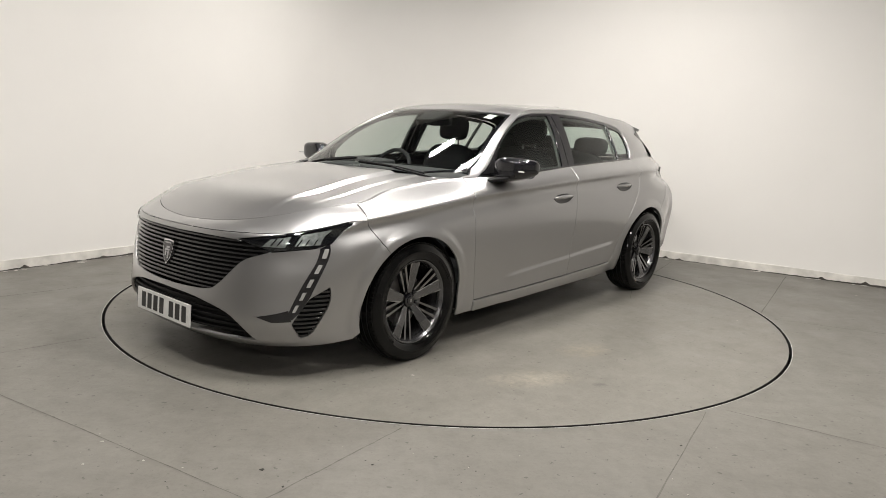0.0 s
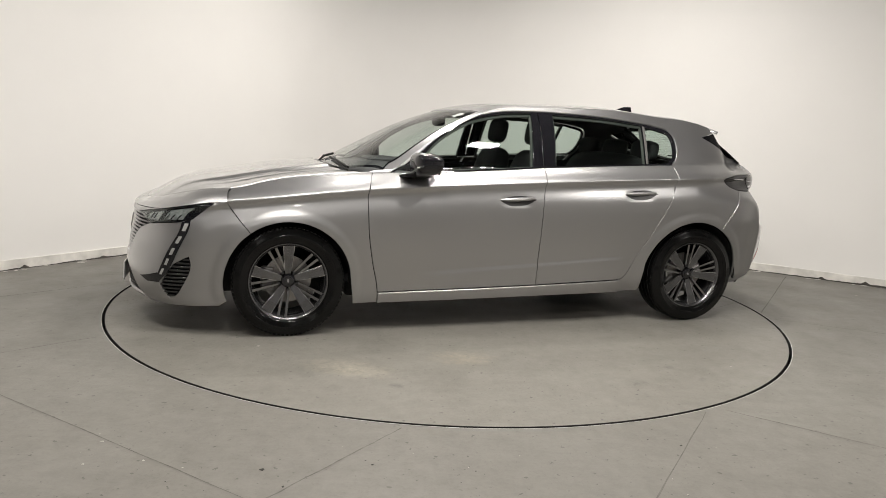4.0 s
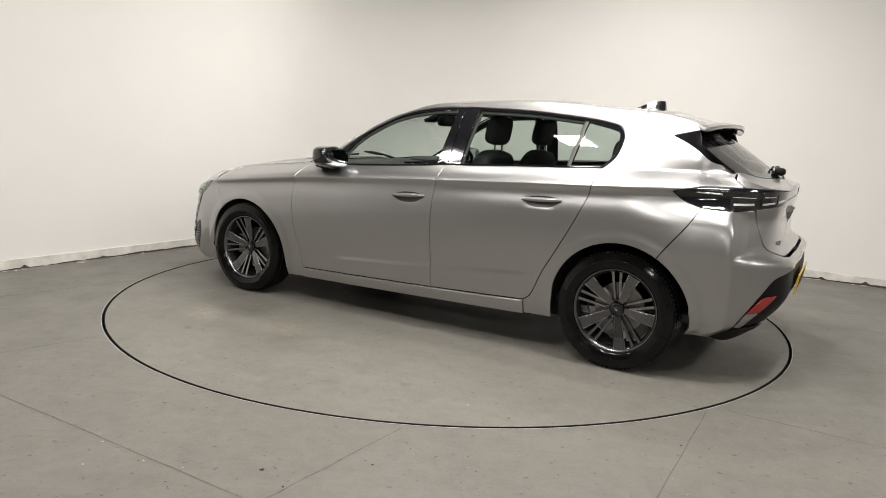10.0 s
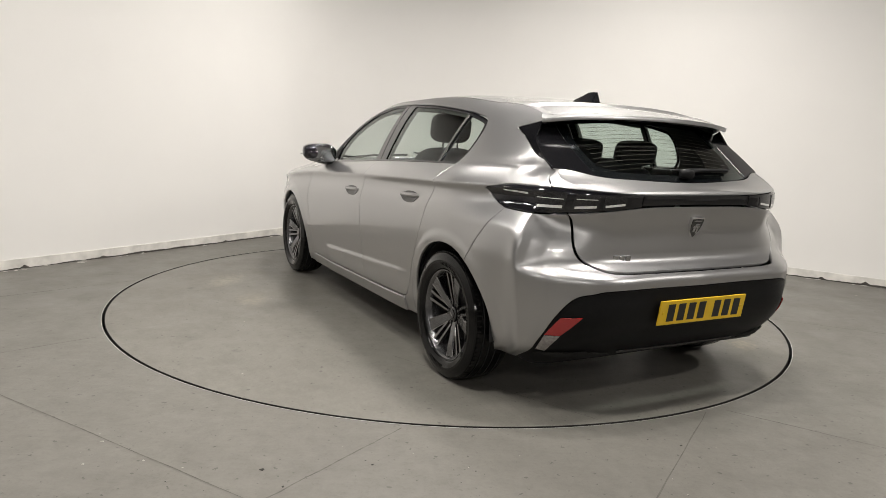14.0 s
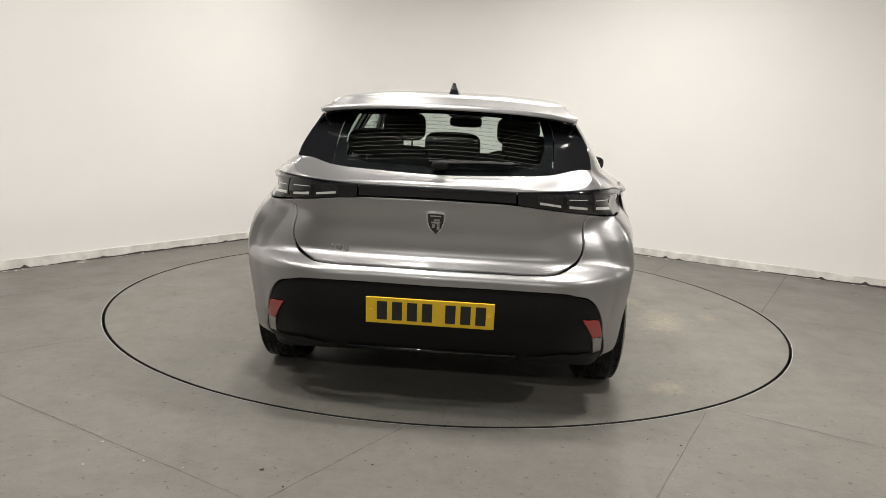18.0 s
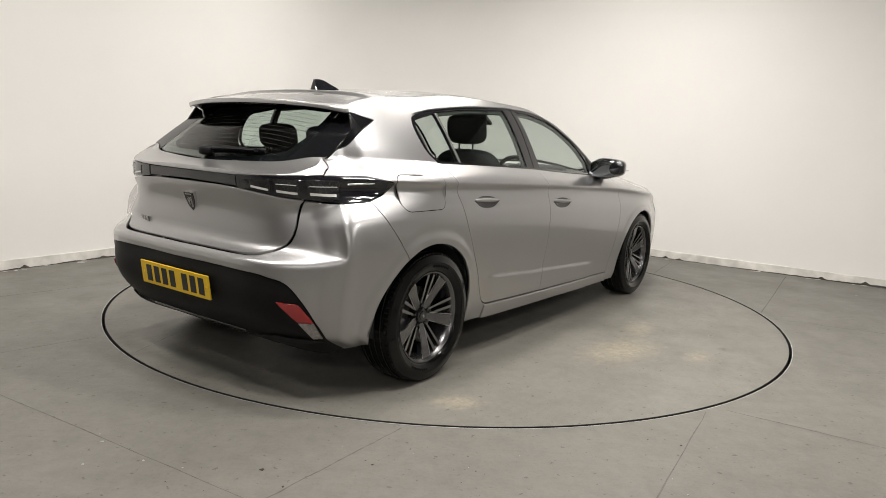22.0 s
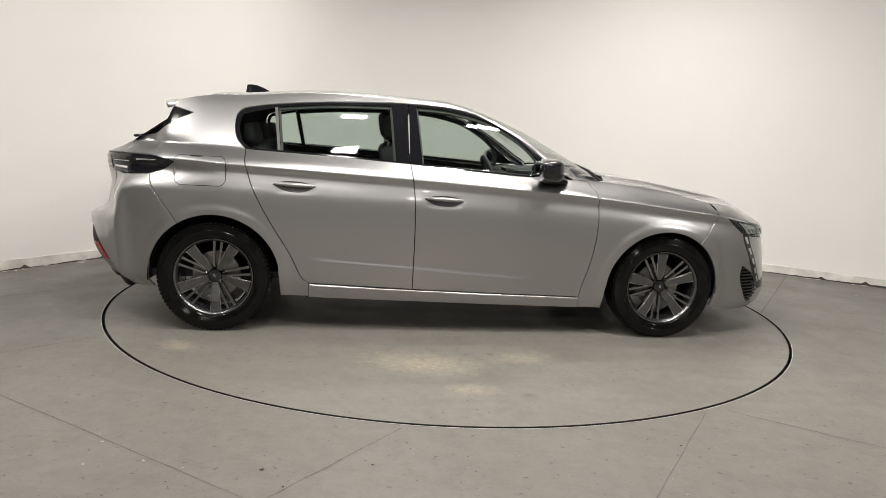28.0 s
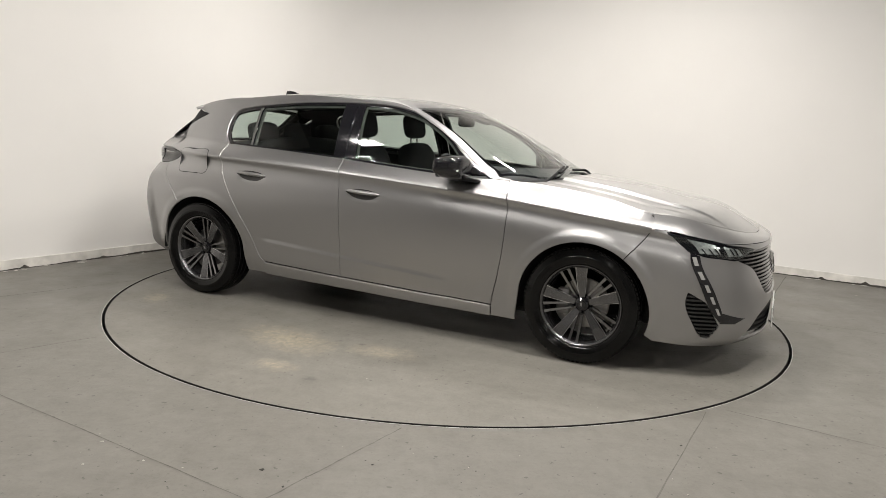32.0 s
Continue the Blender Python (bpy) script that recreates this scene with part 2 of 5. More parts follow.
BULGE_LOW = nat([-0.75, -0.69, -0.62, -0.55, -0.45, -0.35, -0.26, -0.18, -0.08, 0.0], [-0.072, -0.050, -0.034, -0.026, -0.011, 0.003, 0.011, 0.0125, 0.006, -0.003])
UNDERCUT = nat([-0.16, -0.11, -0.075, -0.045, -0.02, 0.0], [0.0, -0.003, -0.011, -0.017, -0.0125, 0.0])


def bulge(d, x):
    """How far the side stands out from the waist line, d metres above the crease."""
    cut = 1.0 - 0.40 * step_up(0.55, 0.1, x) * step_up(-0.8, -0.3, x)
    low = BULGE_LOW(d) - 0.002 * np.clip(-d / 0.02, 0, 1) + np.where(d > -0.16, UNDERCUT(np.clip(d, -0.16, 0)), 0) * cut
    return np.where(d >= 0, BULGE_UP(np.maximum(d, 0)), low)


Z_LO, Z_HI, U_LO, U_HI = 0.13, 1.46, -2.935, 2.76


def detail(u, z):
    """Small relief on the flanks: wheel-arch lips, handle pockets and the flute along the foot of the doors."""
    y = 0 * u
    for cx, r in ((1.206, 0.352), (-1.462, 0.366)):
        d = np.hypot(u - cx, z - 0.308) - r
        lip = 0.0075 * (1 - step_up(0.028, 0.075, d))
        y = y + lip * step_up(0.02, 0.12, z - 0.12) * step_up(0.80, 0.66, z)
    for cx, cz in ((-0.155, 0.792), (-1.012, 0.842)):
        y = y - 0.006 * np.exp(-((u - cx) / 0.088) ** 4 - ((z - cz) / 0.027) ** 4)
    # the recessed tail corner below the lamps, with a crisp upright edge
    y = y - 0.016 * step_up(-2.015, -2.045, u) * (1 - step_up(-2.15, -2.45, u)) * step_up(0.645, 0.672, z) * (1 - step_up(0.86, 0.90, z))
    # the upright edge of the bumper corner, past which the tail is cut off at a slant
    fold = np.clip((-2.012 - u) / 0.12, 0, 1) * (1 - step_up(-2.16, -2.50, u))
    y = y - 0.052 * fold * step_up(0.20, 0.30, z) * (1 - 0.75 * step_up(0.80, 0.93, z))
    y = y + 0.010 * np.exp(-((u + 1.985) / 0.055) ** 2) * step_up(0.20, 0.30, z) * (1 - step_up(0.74, 0.90, z))
    line = 0.366 - 0.065 * (u - 0.39)
    y = y + 0.0085 * step_up(0.0, 0.03, line - z) * step_up(0.46, 0.30, u) * step_up(-1.0, -0.85, u)
    return y


def make_skin():
    zs = np.arange(Z_LO, Z_HI + 0.001, 0.005)
    us = np.arange(U_LO, U_HI + 0.001, 0.005)
    near = 1 - step_up(1.50, 1.76, us) - step_up(-1.68, -1.95, us)
    X, Y = np.zeros((len(zs), len(us))), np.zeros((len(zs), len(us)))
    for i, z in enumerate(zs):
        xf, xr = float(NOSE_X(min(z, 0.75))), float(TAIL_X(min(z, 1.03)))
        tuck = 1 - 0.06 * float(step_up(0.62, 0.80, z)) - 0.05 * float(step_up(0.30, 0.16, z))
        rtuck = 1 - 0.155 * float(step_up(0.66, 0.93, z)) - 0.06 * float(step_up(0.90, 1.16, z)) - 0.04 * float(step_up(0.34, 0.16, z))

        def fy(x):
            x = np.asarray(x, float)
            d = z - CREASE(x)
            b = bulge(d, x) * np.where(d > 0, 1 + 0.75 * step_up(0.55, 0.9, x), 1) - np.where(d > 0, 0.20 * d * step_up(-0.5, -1.7, x), 0) - 0.045 * step_up(-1.42, -1.75, x) * step_up(0.80, 0.93, z) * (1 - 0.6 * step_up(0.02, 0.15, d)) - 0.012 * step_up(-1.5, -2.0, x) * step_up(0, 0.08, d) + 0.042 * step_up(-1.5, -1.95, x) * step_up(0.90, 0.66, z)
            for cx in (1.206, -1.472):
                b = b + 0.016 * np.exp(-((x - cx) / 0.36) ** 2) * step_up(0.10, 0.0, d) * step_up(0.15, 0.5, z)
            return WAIST_Y(x) + b
        # the corner edge stands upright, whatever the tail between the corners does
        up = float(step_up(0.2, 0.32, z) * (1 - step_up(0.76, 0.99, z)))
        xe = xr + 0.27 + up * (-1.968 - xr - 0.27)
        xm = xr + 0.14 + up * (0.5 * (xe + xr + 0.045) - xr - 0.14)
        kx = [xf, xf - 0.018, xf - 0.0950, xf - 0.2150, xf - 0.3550, 1.5, 1.2, 0.8, 0.3, -0.3, -0.9, -1.45, -1.75, xe, xm, xr + 0.05, xr + 0.006, xr]
        ky = [0, 0.28 * tuck, 0.5400 * tuck, 0.7100 * tuck, min(float(fy(1.785)), 0.815 * tuck + 0.01)] + [float(fy(x)) for x in kx[5:13]]
        ky += [min(float(fy(-1.972)), 0.90 * rtuck), min(0.806 * rtuck, float(fy(-1.972)) - 0.02), min(0.648 * rtuck, float(fy(-1.972)) - 0.10), 0.32 * rtuck, 0]
        fu, lu = FLANK_U[0], FLANK_U[-1]
        ku = [2 * fu - FLANK_U[2], 2 * fu - FLANK_U[1]] + FLANK_U + [2 * lu - FLANK_U[-2], 2 * lu - FLANK_U[-3]]
        kx = [kx[2], kx[1]] + kx + [kx[-2], kx[-3]]
        ky = [-ky[2], -ky[1]] + ky + [-ky[-2], -ky[-3]]
        X[i] = nat(ku, kx)(us)
        Y[i] = nat(ku, ky)(us) * (1 - near) + fy(us) * near + detail(us, z)
        flank = (us < 1.45) & (us > -1.40)
        X[i][flank] = us[flank]
    return zs, us, X, Y


SKIN_Z, SKIN_U, SKIN_X, SKIN_Y = make_skin()


def skin(q):
    """Points of the skin round the car, for rows of (u, z)."""
    q = np.asarray(q, float)
    a = np.clip((q[:, 0] - U_LO) / 0.005, 0, len(SKIN_U) - 1.001)
    b = np.clip((q[:, 1] - Z_LO) / 0.005, 0, len(SKIN_Z) - 1.001)
    i, j = a.astype(int), b.astype(int)
    fa, fb = a - i, b - j

    def look_up(G):
        return (G[j, i] * (1 - fa) + G[j, i + 1] * fa) * (1 - fb) + (G[j + 1, i] * (1 - fa) + G[j + 1, i + 1] * fa) * fb
    return np.stack([look_up(SKIN_X), look_up(SKIN_Y), q[:, 1]], 1)


BONNET_Z = nat([2.16, 2.1, 2.03, 1.95, 1.8, 1.6, 1.3, 1, 0.75],
    [0.5714, 0.6401, 0.6976, 0.7509, 0.8299, 0.8701, 0.9196, 0.9548, 0.9780])
ROOF_Z = nat([0.95, 0.8, 0.6, 0.4, 0.2, 0.05, -0.1, -0.32, -0.68, -1.05, -1.35, -1.57, -1.8, -1.9],
    [0.9255, 1.0184, 1.1255, 1.2271, 1.3057, 1.3540, 1.3880, 1.4044, 1.4181, 1.4102, 1.3853, 1.3702, 1.3204, 1.3020])
SWEEP = nat([0, 0.28, 0.53, 0.71, 0.80], [0, 0.018, 0.085, 0.215, 0.33])


def bonnet(q):
    q = np.asarray(q, float)
    x, y = q[:, 0], np.abs(q[:, 1])
    xe = x + 0.8 * SWEEP(y) * step_up(1.0, 1.9, x)
    return np.stack([x, q[:, 1], BONNET_Z(xe) - 0.0300 * y ** 2 - 0.016 * step_up(0.405, 0.445, y + 0.10 * (1.3 - x)) * step_up(1.95, 1.5, x) - 0.007 * step_up(0.555, 0.585, y + 0.07 * (1.3 - x)) * step_up(1.8, 1.4, x) + 0.004], 1)


def roof(q):
    q = np.asarray(q, float)
    x, y = q[:, 0], np.abs(q[:, 1])
    xe = x + 0.12 * y ** 2 * step_up(-0.3, 0.4, x)
    xe = xe - 0.10 * y ** 2 * step_up(-1.2, -1.8, x)
    return np.stack([x, q[:, 1], ROOF_Z(xe) - 0.0648 * y ** 2 - 0.42 * y ** 6], 1)


def tail_glass(q):
    """The steep rear screen and the shelf below it."""
    q = np.asarray(q, float)
    x, y = q[:, 0], np.abs(q[:, 1])
    xe = x - 0.22 * y ** 2
    z = nat([-1.55, -1.70, -1.90, -2.06, -2.14, -2.21], [1.385, 1.290, 1.158, 1.05, 1.010, 0.985])(xe)
    return np.stack([x, q[:, 1], z], 1)


def rail(x, top):
    """Where the skin on top meets the skin on the side: y and z at each x."""
    x = np.atleast_1d(np.asarray(x, float))
    lo, hi = np.full(len(x), 0.30), np.full(len(x), 0.90 if top is bonnet else 0.79)
    for _ in range(40):
        mid = (lo + hi) / 2
        z = top(np.stack([x, mid], 1))[:, 2]
        out = skin(np.stack([x, z], 1))[:, 1] > mid
        lo, hi = np.where(out, mid, lo), np.where(out, hi, mid)
    return lo, top(np.stack([x, lo], 1))[:, 2]


def front(q):
    """The skin of the nose, for rows of (a, z): a is metres from the middle, positive to the car's left."""
    q = np.asarray(q, float)
    return skin(np.stack([2.74 - np.abs(q[:, 0]), q[:, 1]], 1)) * np.stack([0 * q[:, 0] + 1, np.where(q[:, 0] < 0, -1, 1), 0 * q[:, 0] + 1], 1)


def rear(q):
    q = np.asarray(q, float)
    return skin(np.stack([-2.915 + np.abs(q[:, 0]), q[:, 1]], 1)) * np.stack([0 * q[:, 0] + 1, np.where(q[:, 0] < 0, -1, 1), 0 * q[:, 0] + 1], 1)


def brow(a):
    """Height at which the nose meets the skin of the bonnet."""
    a = np.atleast_1d(np.asarray(a, float))
    lo, hi = np.full(len(a), 0.60), np.full(len(a), 0.86)
    for _ in range(40):
        mid = (lo + hi) / 2
        P = front(np.stack([a, mid], 1))
        below = bonnet(P[:, :2])[:, 2] > mid
        lo, hi = np.where(below, mid, lo), np.where(below, hi, mid)
    return lo


def shelf(b):
    """Height at which the tail meets the shelf under the rear screen."""
    b = np.atleast_1d(np.asarray(b, float))
    lo, hi = np.full(len(b), 0.94), np.full(len(b), 1.36)
    for _ in range(40):
        mid = (lo + hi) / 2
        P = rear(np.stack([b, mid], 1))
        below = tail_glass(P[:, :2])[:, 2] > mid
        lo, hi = np.where(below, mid, lo), np.where(below, hi, mid)
    return lo


# ---------------------------------------------------------------- the room
def concrete(name, base, warm, scale, stains=()):
    m = bpy.data.materials.new(name)
    m.use_nodes = True
    nt = m.node_tree
    b = nt.nodes["Principled BSDF"]
    tc = nt.nodes.new("ShaderNodeTexCoord")

    def noise_node(sc, detail, rough=0.6):
        n = nt.nodes.new("ShaderNodeTexNoise")
        n.inputs["Scale"].default_value, n.inputs["Detail"].default_value, n.inputs["Roughness"].default_value = sc, detail, rough
        nt.links.new(tc.outputs["Object"], n.inputs["Vector"])
        return n.outputs["Fac"]

    def ranged(sock, a, b2, c, d):
        r = nt.nodes.new("ShaderNodeMapRange")
        for k, v in (("From Min", a), ("From Max", b2), ("To Min", c), ("To Max", d)):
            r.inputs[k].default_value = v
        nt.links.new(sock, r.inputs["Value"])
        return r.outputs["Result"]

    def mixed(fac, a, c):
        x = nt.nodes.new("ShaderNodeMix")
        x.data_type = "RGBA"
        nt.links.new(fac, x.inputs[0])
        for sock, v in ((x.inputs[6], a), (x.inputs[7], c)):
            if isinstance(v, tuple):
                sock.default_value = (*v, 1)
            else:
                nt.links.new(v, sock)
        return x.outputs[2]
    dark = tuple(v * 0.70 for v in base)
    col = mixed(ranged(noise_node(scale, 5), 0.3, 0.7, 0, 0.6), base, warm)
    col = mixed(ranged(noise_node(scale * 4.3, 8, 0.7), 0.40, 0.72, 0, 0.6), col, dark)
    col = mixed(ranged(noise_node(scale * 60, 4, 0.7), 0.50, 0.8, 0, 0.55), col, tuple(v * 0.55 for v in base))
    # mottling at a hand's width, then small pits
    col = mixed(ranged(noise_node(15, 9, 0.75), 0.44, 0.66, 0, 0.50), col, tuple(v * 1.22 for v in warm))
    col = mixed(ranged(noise_node(8.3, 9, 0.78), 0.50, 0.68, 0, 0.50), col, tuple(v * 0.70 for v in base))
    col = mixed(ranged(noise_node(34, 3, 0.5), 0.67, 0.70, 0, 0.8), col, tuple(v * 0.4 for v in base))
    # pale dusty smears and fine scratches
    col = mixed(ranged(noise_node(scale * 2.1, 7, 0.75), 0.48, 0.85, 0, 0.6), col, tuple(v * 1.45 for v in warm))
    sc = nt.nodes.new("ShaderNodeMapping")
    sc.inputs["Scale"].default_value, sc.inputs["Rotation"].default_value = (1.2, 16.0, 1), (0, 0, 0.6)
    nt.links.new(tc.outputs["Object"], sc.inputs["Vector"])
    sn = nt.nodes.new("ShaderNodeTexNoise")
    sn.inputs["Scale"].default_value, sn.inputs["Detail"].default_value = 2.5, 8.0
    nt.links.new(sc.outputs["Vector"], sn.inputs["Vector"])
    col = mixed(ranged(sn.outputs["Fac"], 0.50, 0.85, 0, 0.25), col, tuple(v * 0.7 for v in base))
    for sx, sy, r, rx, colour, amount in stains:
        mp = nt.nodes.new("ShaderNodeMapping")
        mp.vector_type = "TEXTURE"
        mp.inputs["Location"].default_value = (sx, sy, 0)
        mp.inputs["Scale"].default_value = (r * rx, r, 1)
        mp.inputs["Rotation"].default_value = (0, 0, math.atan2(sy, sx) + math.pi / 2)
        nt.links.new(tc.outputs["Object"], mp.inputs["Vector"])
        ln = nt.nodes.new("ShaderNodeVectorMath")
        ln.operation = "LENGTH"
        nt.links.new(mp.outputs["Vector"], ln.inputs[0])
        ad = nt.nodes.new("ShaderNodeMath")
        ad.operation = "MULTIPLY_ADD"
        ad.inputs[1].default_value = 1.8
        nt.links.new(noise_node(14, 6, 0.7), ad.inputs[0])
        nt.links.new(ln.outputs["Value"], ad.inputs[2])
        br = nt.nodes.new("ShaderNodeMath")
        br.operation = "MULTIPLY"
        nt.links.new(ranged(ad.outputs[0], 1.1, 1.9, amount, 0.0), br.inputs[0])
        nt.links.new(ranged(noise_node(26, 9, 0.75), 0.38, 0.62, 0.15, 1.3), br.inputs[1])
        col = mixed(br.outputs[0], col, colour)
    nt.links.new(col, b.inputs["Base Color"])
    nt.links.new(ranged(noise_node(scale * 2.7, 6), 0.25, 0.75, 0.30, 0.50), b.inputs["Roughness"])
    b.inputs["Specular IOR Level"].default_value = 0.18
    bp = nt.nodes.new("ShaderNodeBump")
    bp.inputs["Strength"].default_value, bp.inputs["Distance"].default_value = 0.22, 0.004
    nt.links.new(noise_node(scale * 30, 8, 0.65), bp.inputs["Height"])
    nt.links.new(bp.outputs["Normal"], b.inputs["Normal"])
    return m


FLOOR_MAT = concrete("painted_concrete", (0.172, 0.164, 0.146), (0.148, 0.143, 0.129), 0.9)
TABLE_MAT = concrete("turntable_concrete", (0.188, 0.178, 0.158), (0.165, 0.159, 0.142), 1.1,
                     [(-0.3, -1.45, 0.2, 1.9, (0.37, 0.32, 0.235), 0.62),
                      (-0.09, -1.83, 0.09, 1.6, (0.37, 0.32, 0.235), 0.5),
                      (-1.59, -1.2, 0.1, 1.5, (0.37, 0.32, 0.235), 0.55),
                      (0.95, 1.4, 0.13, 2.2, (0.34, 0.31, 0.25), 0.5),
                      (0.32, 1.33, 0.13, 1.6, (0.37, 0.32, 0.235), 0.3),
                      (0.25, -1.35, 0.12, 2.2, (0.37, 0.32, 0.235), 0.4),
                      (0.78, 1.67, 0.035, 1.5, (0.085, 0.08, 0.075), 0.75),
                      (0.17, -1.9, 0.035, 1.6, (0.085, 0.08, 0.075), 0.75),
                      (0.09, -1.3, 0.022, 1.4, (0.085, 0.08, 0.075), 0.7),
                      (-0.04, -1.31, 0.016, 1.4, (0.085, 0.08, 0.075), 0.7),
                      (-0.74, 1.65, 0.03, 1.5, (0.085, 0.08, 0.075), 0.6),
                      (-0.44, 1.84, 0.03, 1.5, (0.085, 0.08, 0.075), 0.6),
                      (-0.8, 1.85, 0.025, 1.5, (0.085, 0.08, 0.075), 0.6)])
WALL_MAT = material("white_wall_paint", (0.80, 0.785, 0.76), 0.75, var=0.02, scale=1.3, bump=0.05, bump_scale=60)
# tone of the unseen closing walls, set by what the car should reflect
HALL_MAT = material("hall_grey", (0.54, 0.53, 0.51), 0.8, var=0.2, scale=0.8)
CLAD_MAT = material("dark_cladding", (0.10, 0.10, 0.105), 0.7, var=0.2, scale=1.5)
SKIRT_MAT = material("scuffed_skirting", (0.66, 0.64, 0.60), 0.7, var=0.25, scale=9, bump=0.4, bump_scale=25)
JOINT_MAT = material("floor_joint", (0.118, 0.112, 0.10), 0.9, var=0.3, scale=30)
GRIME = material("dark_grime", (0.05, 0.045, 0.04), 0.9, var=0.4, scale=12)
# near-black that puts the shade of gaps and recesses into the colour
GAP_SHADE = material("gap_shade", (0.006, 0.006, 0.006), 0.9)
LED = bpy.data.materials.new("led_diffuser")
LED.use_nodes = True
LED.node_tree.nodes["Principled BSDF"].inputs["Emission Color"].default_value = (1.0, 0.95, 0.88, 1)
LED.node_tree.nodes["Principled BSDF"].inputs["Emission Strength"].default_value = 12.0
FRAME_WHITE = material("white_metal", (0.75, 0.75, 0.74), 0.4)

CORNER = Vector((-0.76, 4.07))
ALONG = Vector((0.8495, -0.5276))
DOWN = Vector((-0.5500, -0.8352))
LEN_A, LEN_D, COVE = 12.0, 15.0, 1.3


def wall_line(off=0.0):
    """Plan of the room's walls, moved inwards by off: along the left wall, round the cove, the right wall and back."""
    pts = [CORNER + DOWN * LEN_D + ALONG * off - DOWN * off, CORNER + DOWN * COVE + ALONG * off]
    c = CORNER + DOWN * COVE + ALONG * COVE
    r = COVE - off
    for i in range(1, 16):
        t = i / 16 * math.pi / 2
        pts.append(c - ALONG * r * math.cos(t) - DOWN * r * math.sin(t))
    pts += [CORNER + ALONG * COVE + DOWN * off, CORNER + ALONG * LEN_A + DOWN * off - ALONG * off,
            CORNER + ALONG * LEN_A + DOWN * LEN_D - ALONG * off - DOWN * off]
    return pts


def strip(line, z0, z1, back, closed=False):
    """An upright band along a plan line, with thickness towards back (a second line)."""
    bm = bmesh.new()
    n = len(line)
    rings = [[bm.verts.new((p.x, p.y, z)) for p in l] for l, z in ((line, z0), (line, z1), (back, z1), (back, z0))]
    for i in range(n if closed else n - 1):
        j = (i + 1) % n
        for k in range(4):
            bm.faces.new((rings[k][i], rings[k][j], rings[(k + 1) % 4][j], rings[(k + 1) % 4][i]))
    return bm


inner, outer = wall_line(0.0), wall_line(-0.15)
walls = part("wall_north", strip(inner[:18] + inner[18:19], 0.0, ROOM_H, outer[:18] + outer[18:19]), WALL_MAT, None, smooth=True)
tagged(walls, "smooth white painted wall sweeping round a rounded corner", "wall", kind="structure")
# unseen walls added round the back, pale to bounce light onto the car
close = part("wall_south", strip([inner[18], inner[19], inner[0]], 0.0, ROOM_H, [outer[18], outer[19], outer[0]]), HALL_MAT, None)
tagged(close, "unseen pale grey walls added to close the hall and bounce light", "wall", kind="structure")
skl, skb = wall_line(0.012), wall_line(0.0005)
sk = part("baseboard", strip(skl[:19], 0.0, 0.075, skb[:19]), SKIRT_MAT, None, smooth=True)
tagged(sk, "scuffed dirty white strip along the foot of the wall", "baseboard", kind="structure")
# uneven dark gap and splashes of filler along the foot of the wall
def resampled(line, step):
    return [Vector(p) for p in smooth_flat(np.array([tuple(p) for p in line]), step)]


def smooth_flat(p, step):
    L = np.concatenate([[0], np.cumsum(np.linalg.norm(np.diff(p, axis=0), axis=1))])
    q = np.arange(0, L[-1], step)
    return np.stack([np.interp(q, L, p[:, 0]), np.interp(q, L, p[:, 1])], 1)


random.seed(5)
foot = resampled(wall_line(0.0125)[:19], 0.035)
proud = resampled(wall_line(0.020)[:19], 0.035)
n = min(len(foot), len(proud))
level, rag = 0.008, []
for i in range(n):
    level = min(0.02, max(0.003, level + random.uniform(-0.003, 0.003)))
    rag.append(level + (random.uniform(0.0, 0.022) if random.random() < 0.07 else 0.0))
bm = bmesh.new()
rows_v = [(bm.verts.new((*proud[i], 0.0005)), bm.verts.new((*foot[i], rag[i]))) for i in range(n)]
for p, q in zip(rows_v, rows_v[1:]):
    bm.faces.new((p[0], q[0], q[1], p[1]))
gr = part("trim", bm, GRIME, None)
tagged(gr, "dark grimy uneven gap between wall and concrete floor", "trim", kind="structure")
bm = bmesh.new()
for i in range(0, n, 2):
    if random.random() < 0.45:
        c, r = proud[i] + (proud[i] - foot[i]) * random.uniform(0, 6), random.uniform(0.008, 0.03)
        ring_v = [bm.verts.new((c.x + r * random.uniform(0.5, 1.6) * math.cos(k), c.y + r * random.uniform(0.3, 0.8) * math.sin(k), 0.002)) for k in np.linspace(0, 2 * math.pi, 9)[:8]]
        tip = bm.verts.new((c.x, c.y, 0.006))
        for k in range(8):
            bm.faces.new((ring_v[k], ring_v[(k + 1) % 8], tip))
splash = part("filler_splash", bm, SKIRT_MAT, None)
tagged(splash, "pale splashes of filler on the floor along the wall", "filler", kind="stuff")

bm = bmesh.new()
ceil_loop = [bm.verts.new((p.x, p.y, ROOM_H)) for p in outer]
f = bm.faces.new(ceil_loop)
ext = bmesh.ops.extrude_face_region(bm, geom=[f])
bmesh.ops.translate(bm, verts=[v for v in ext["geom"] if isinstance(v, bmesh.types.BMVert)], vec=(0, 0, 0.2))
ce = part("ceiling", bm, CLAD_MAT, None)
tagged(ce, "dark hall ceiling above the turntable bay", "ceiling", kind="structure")

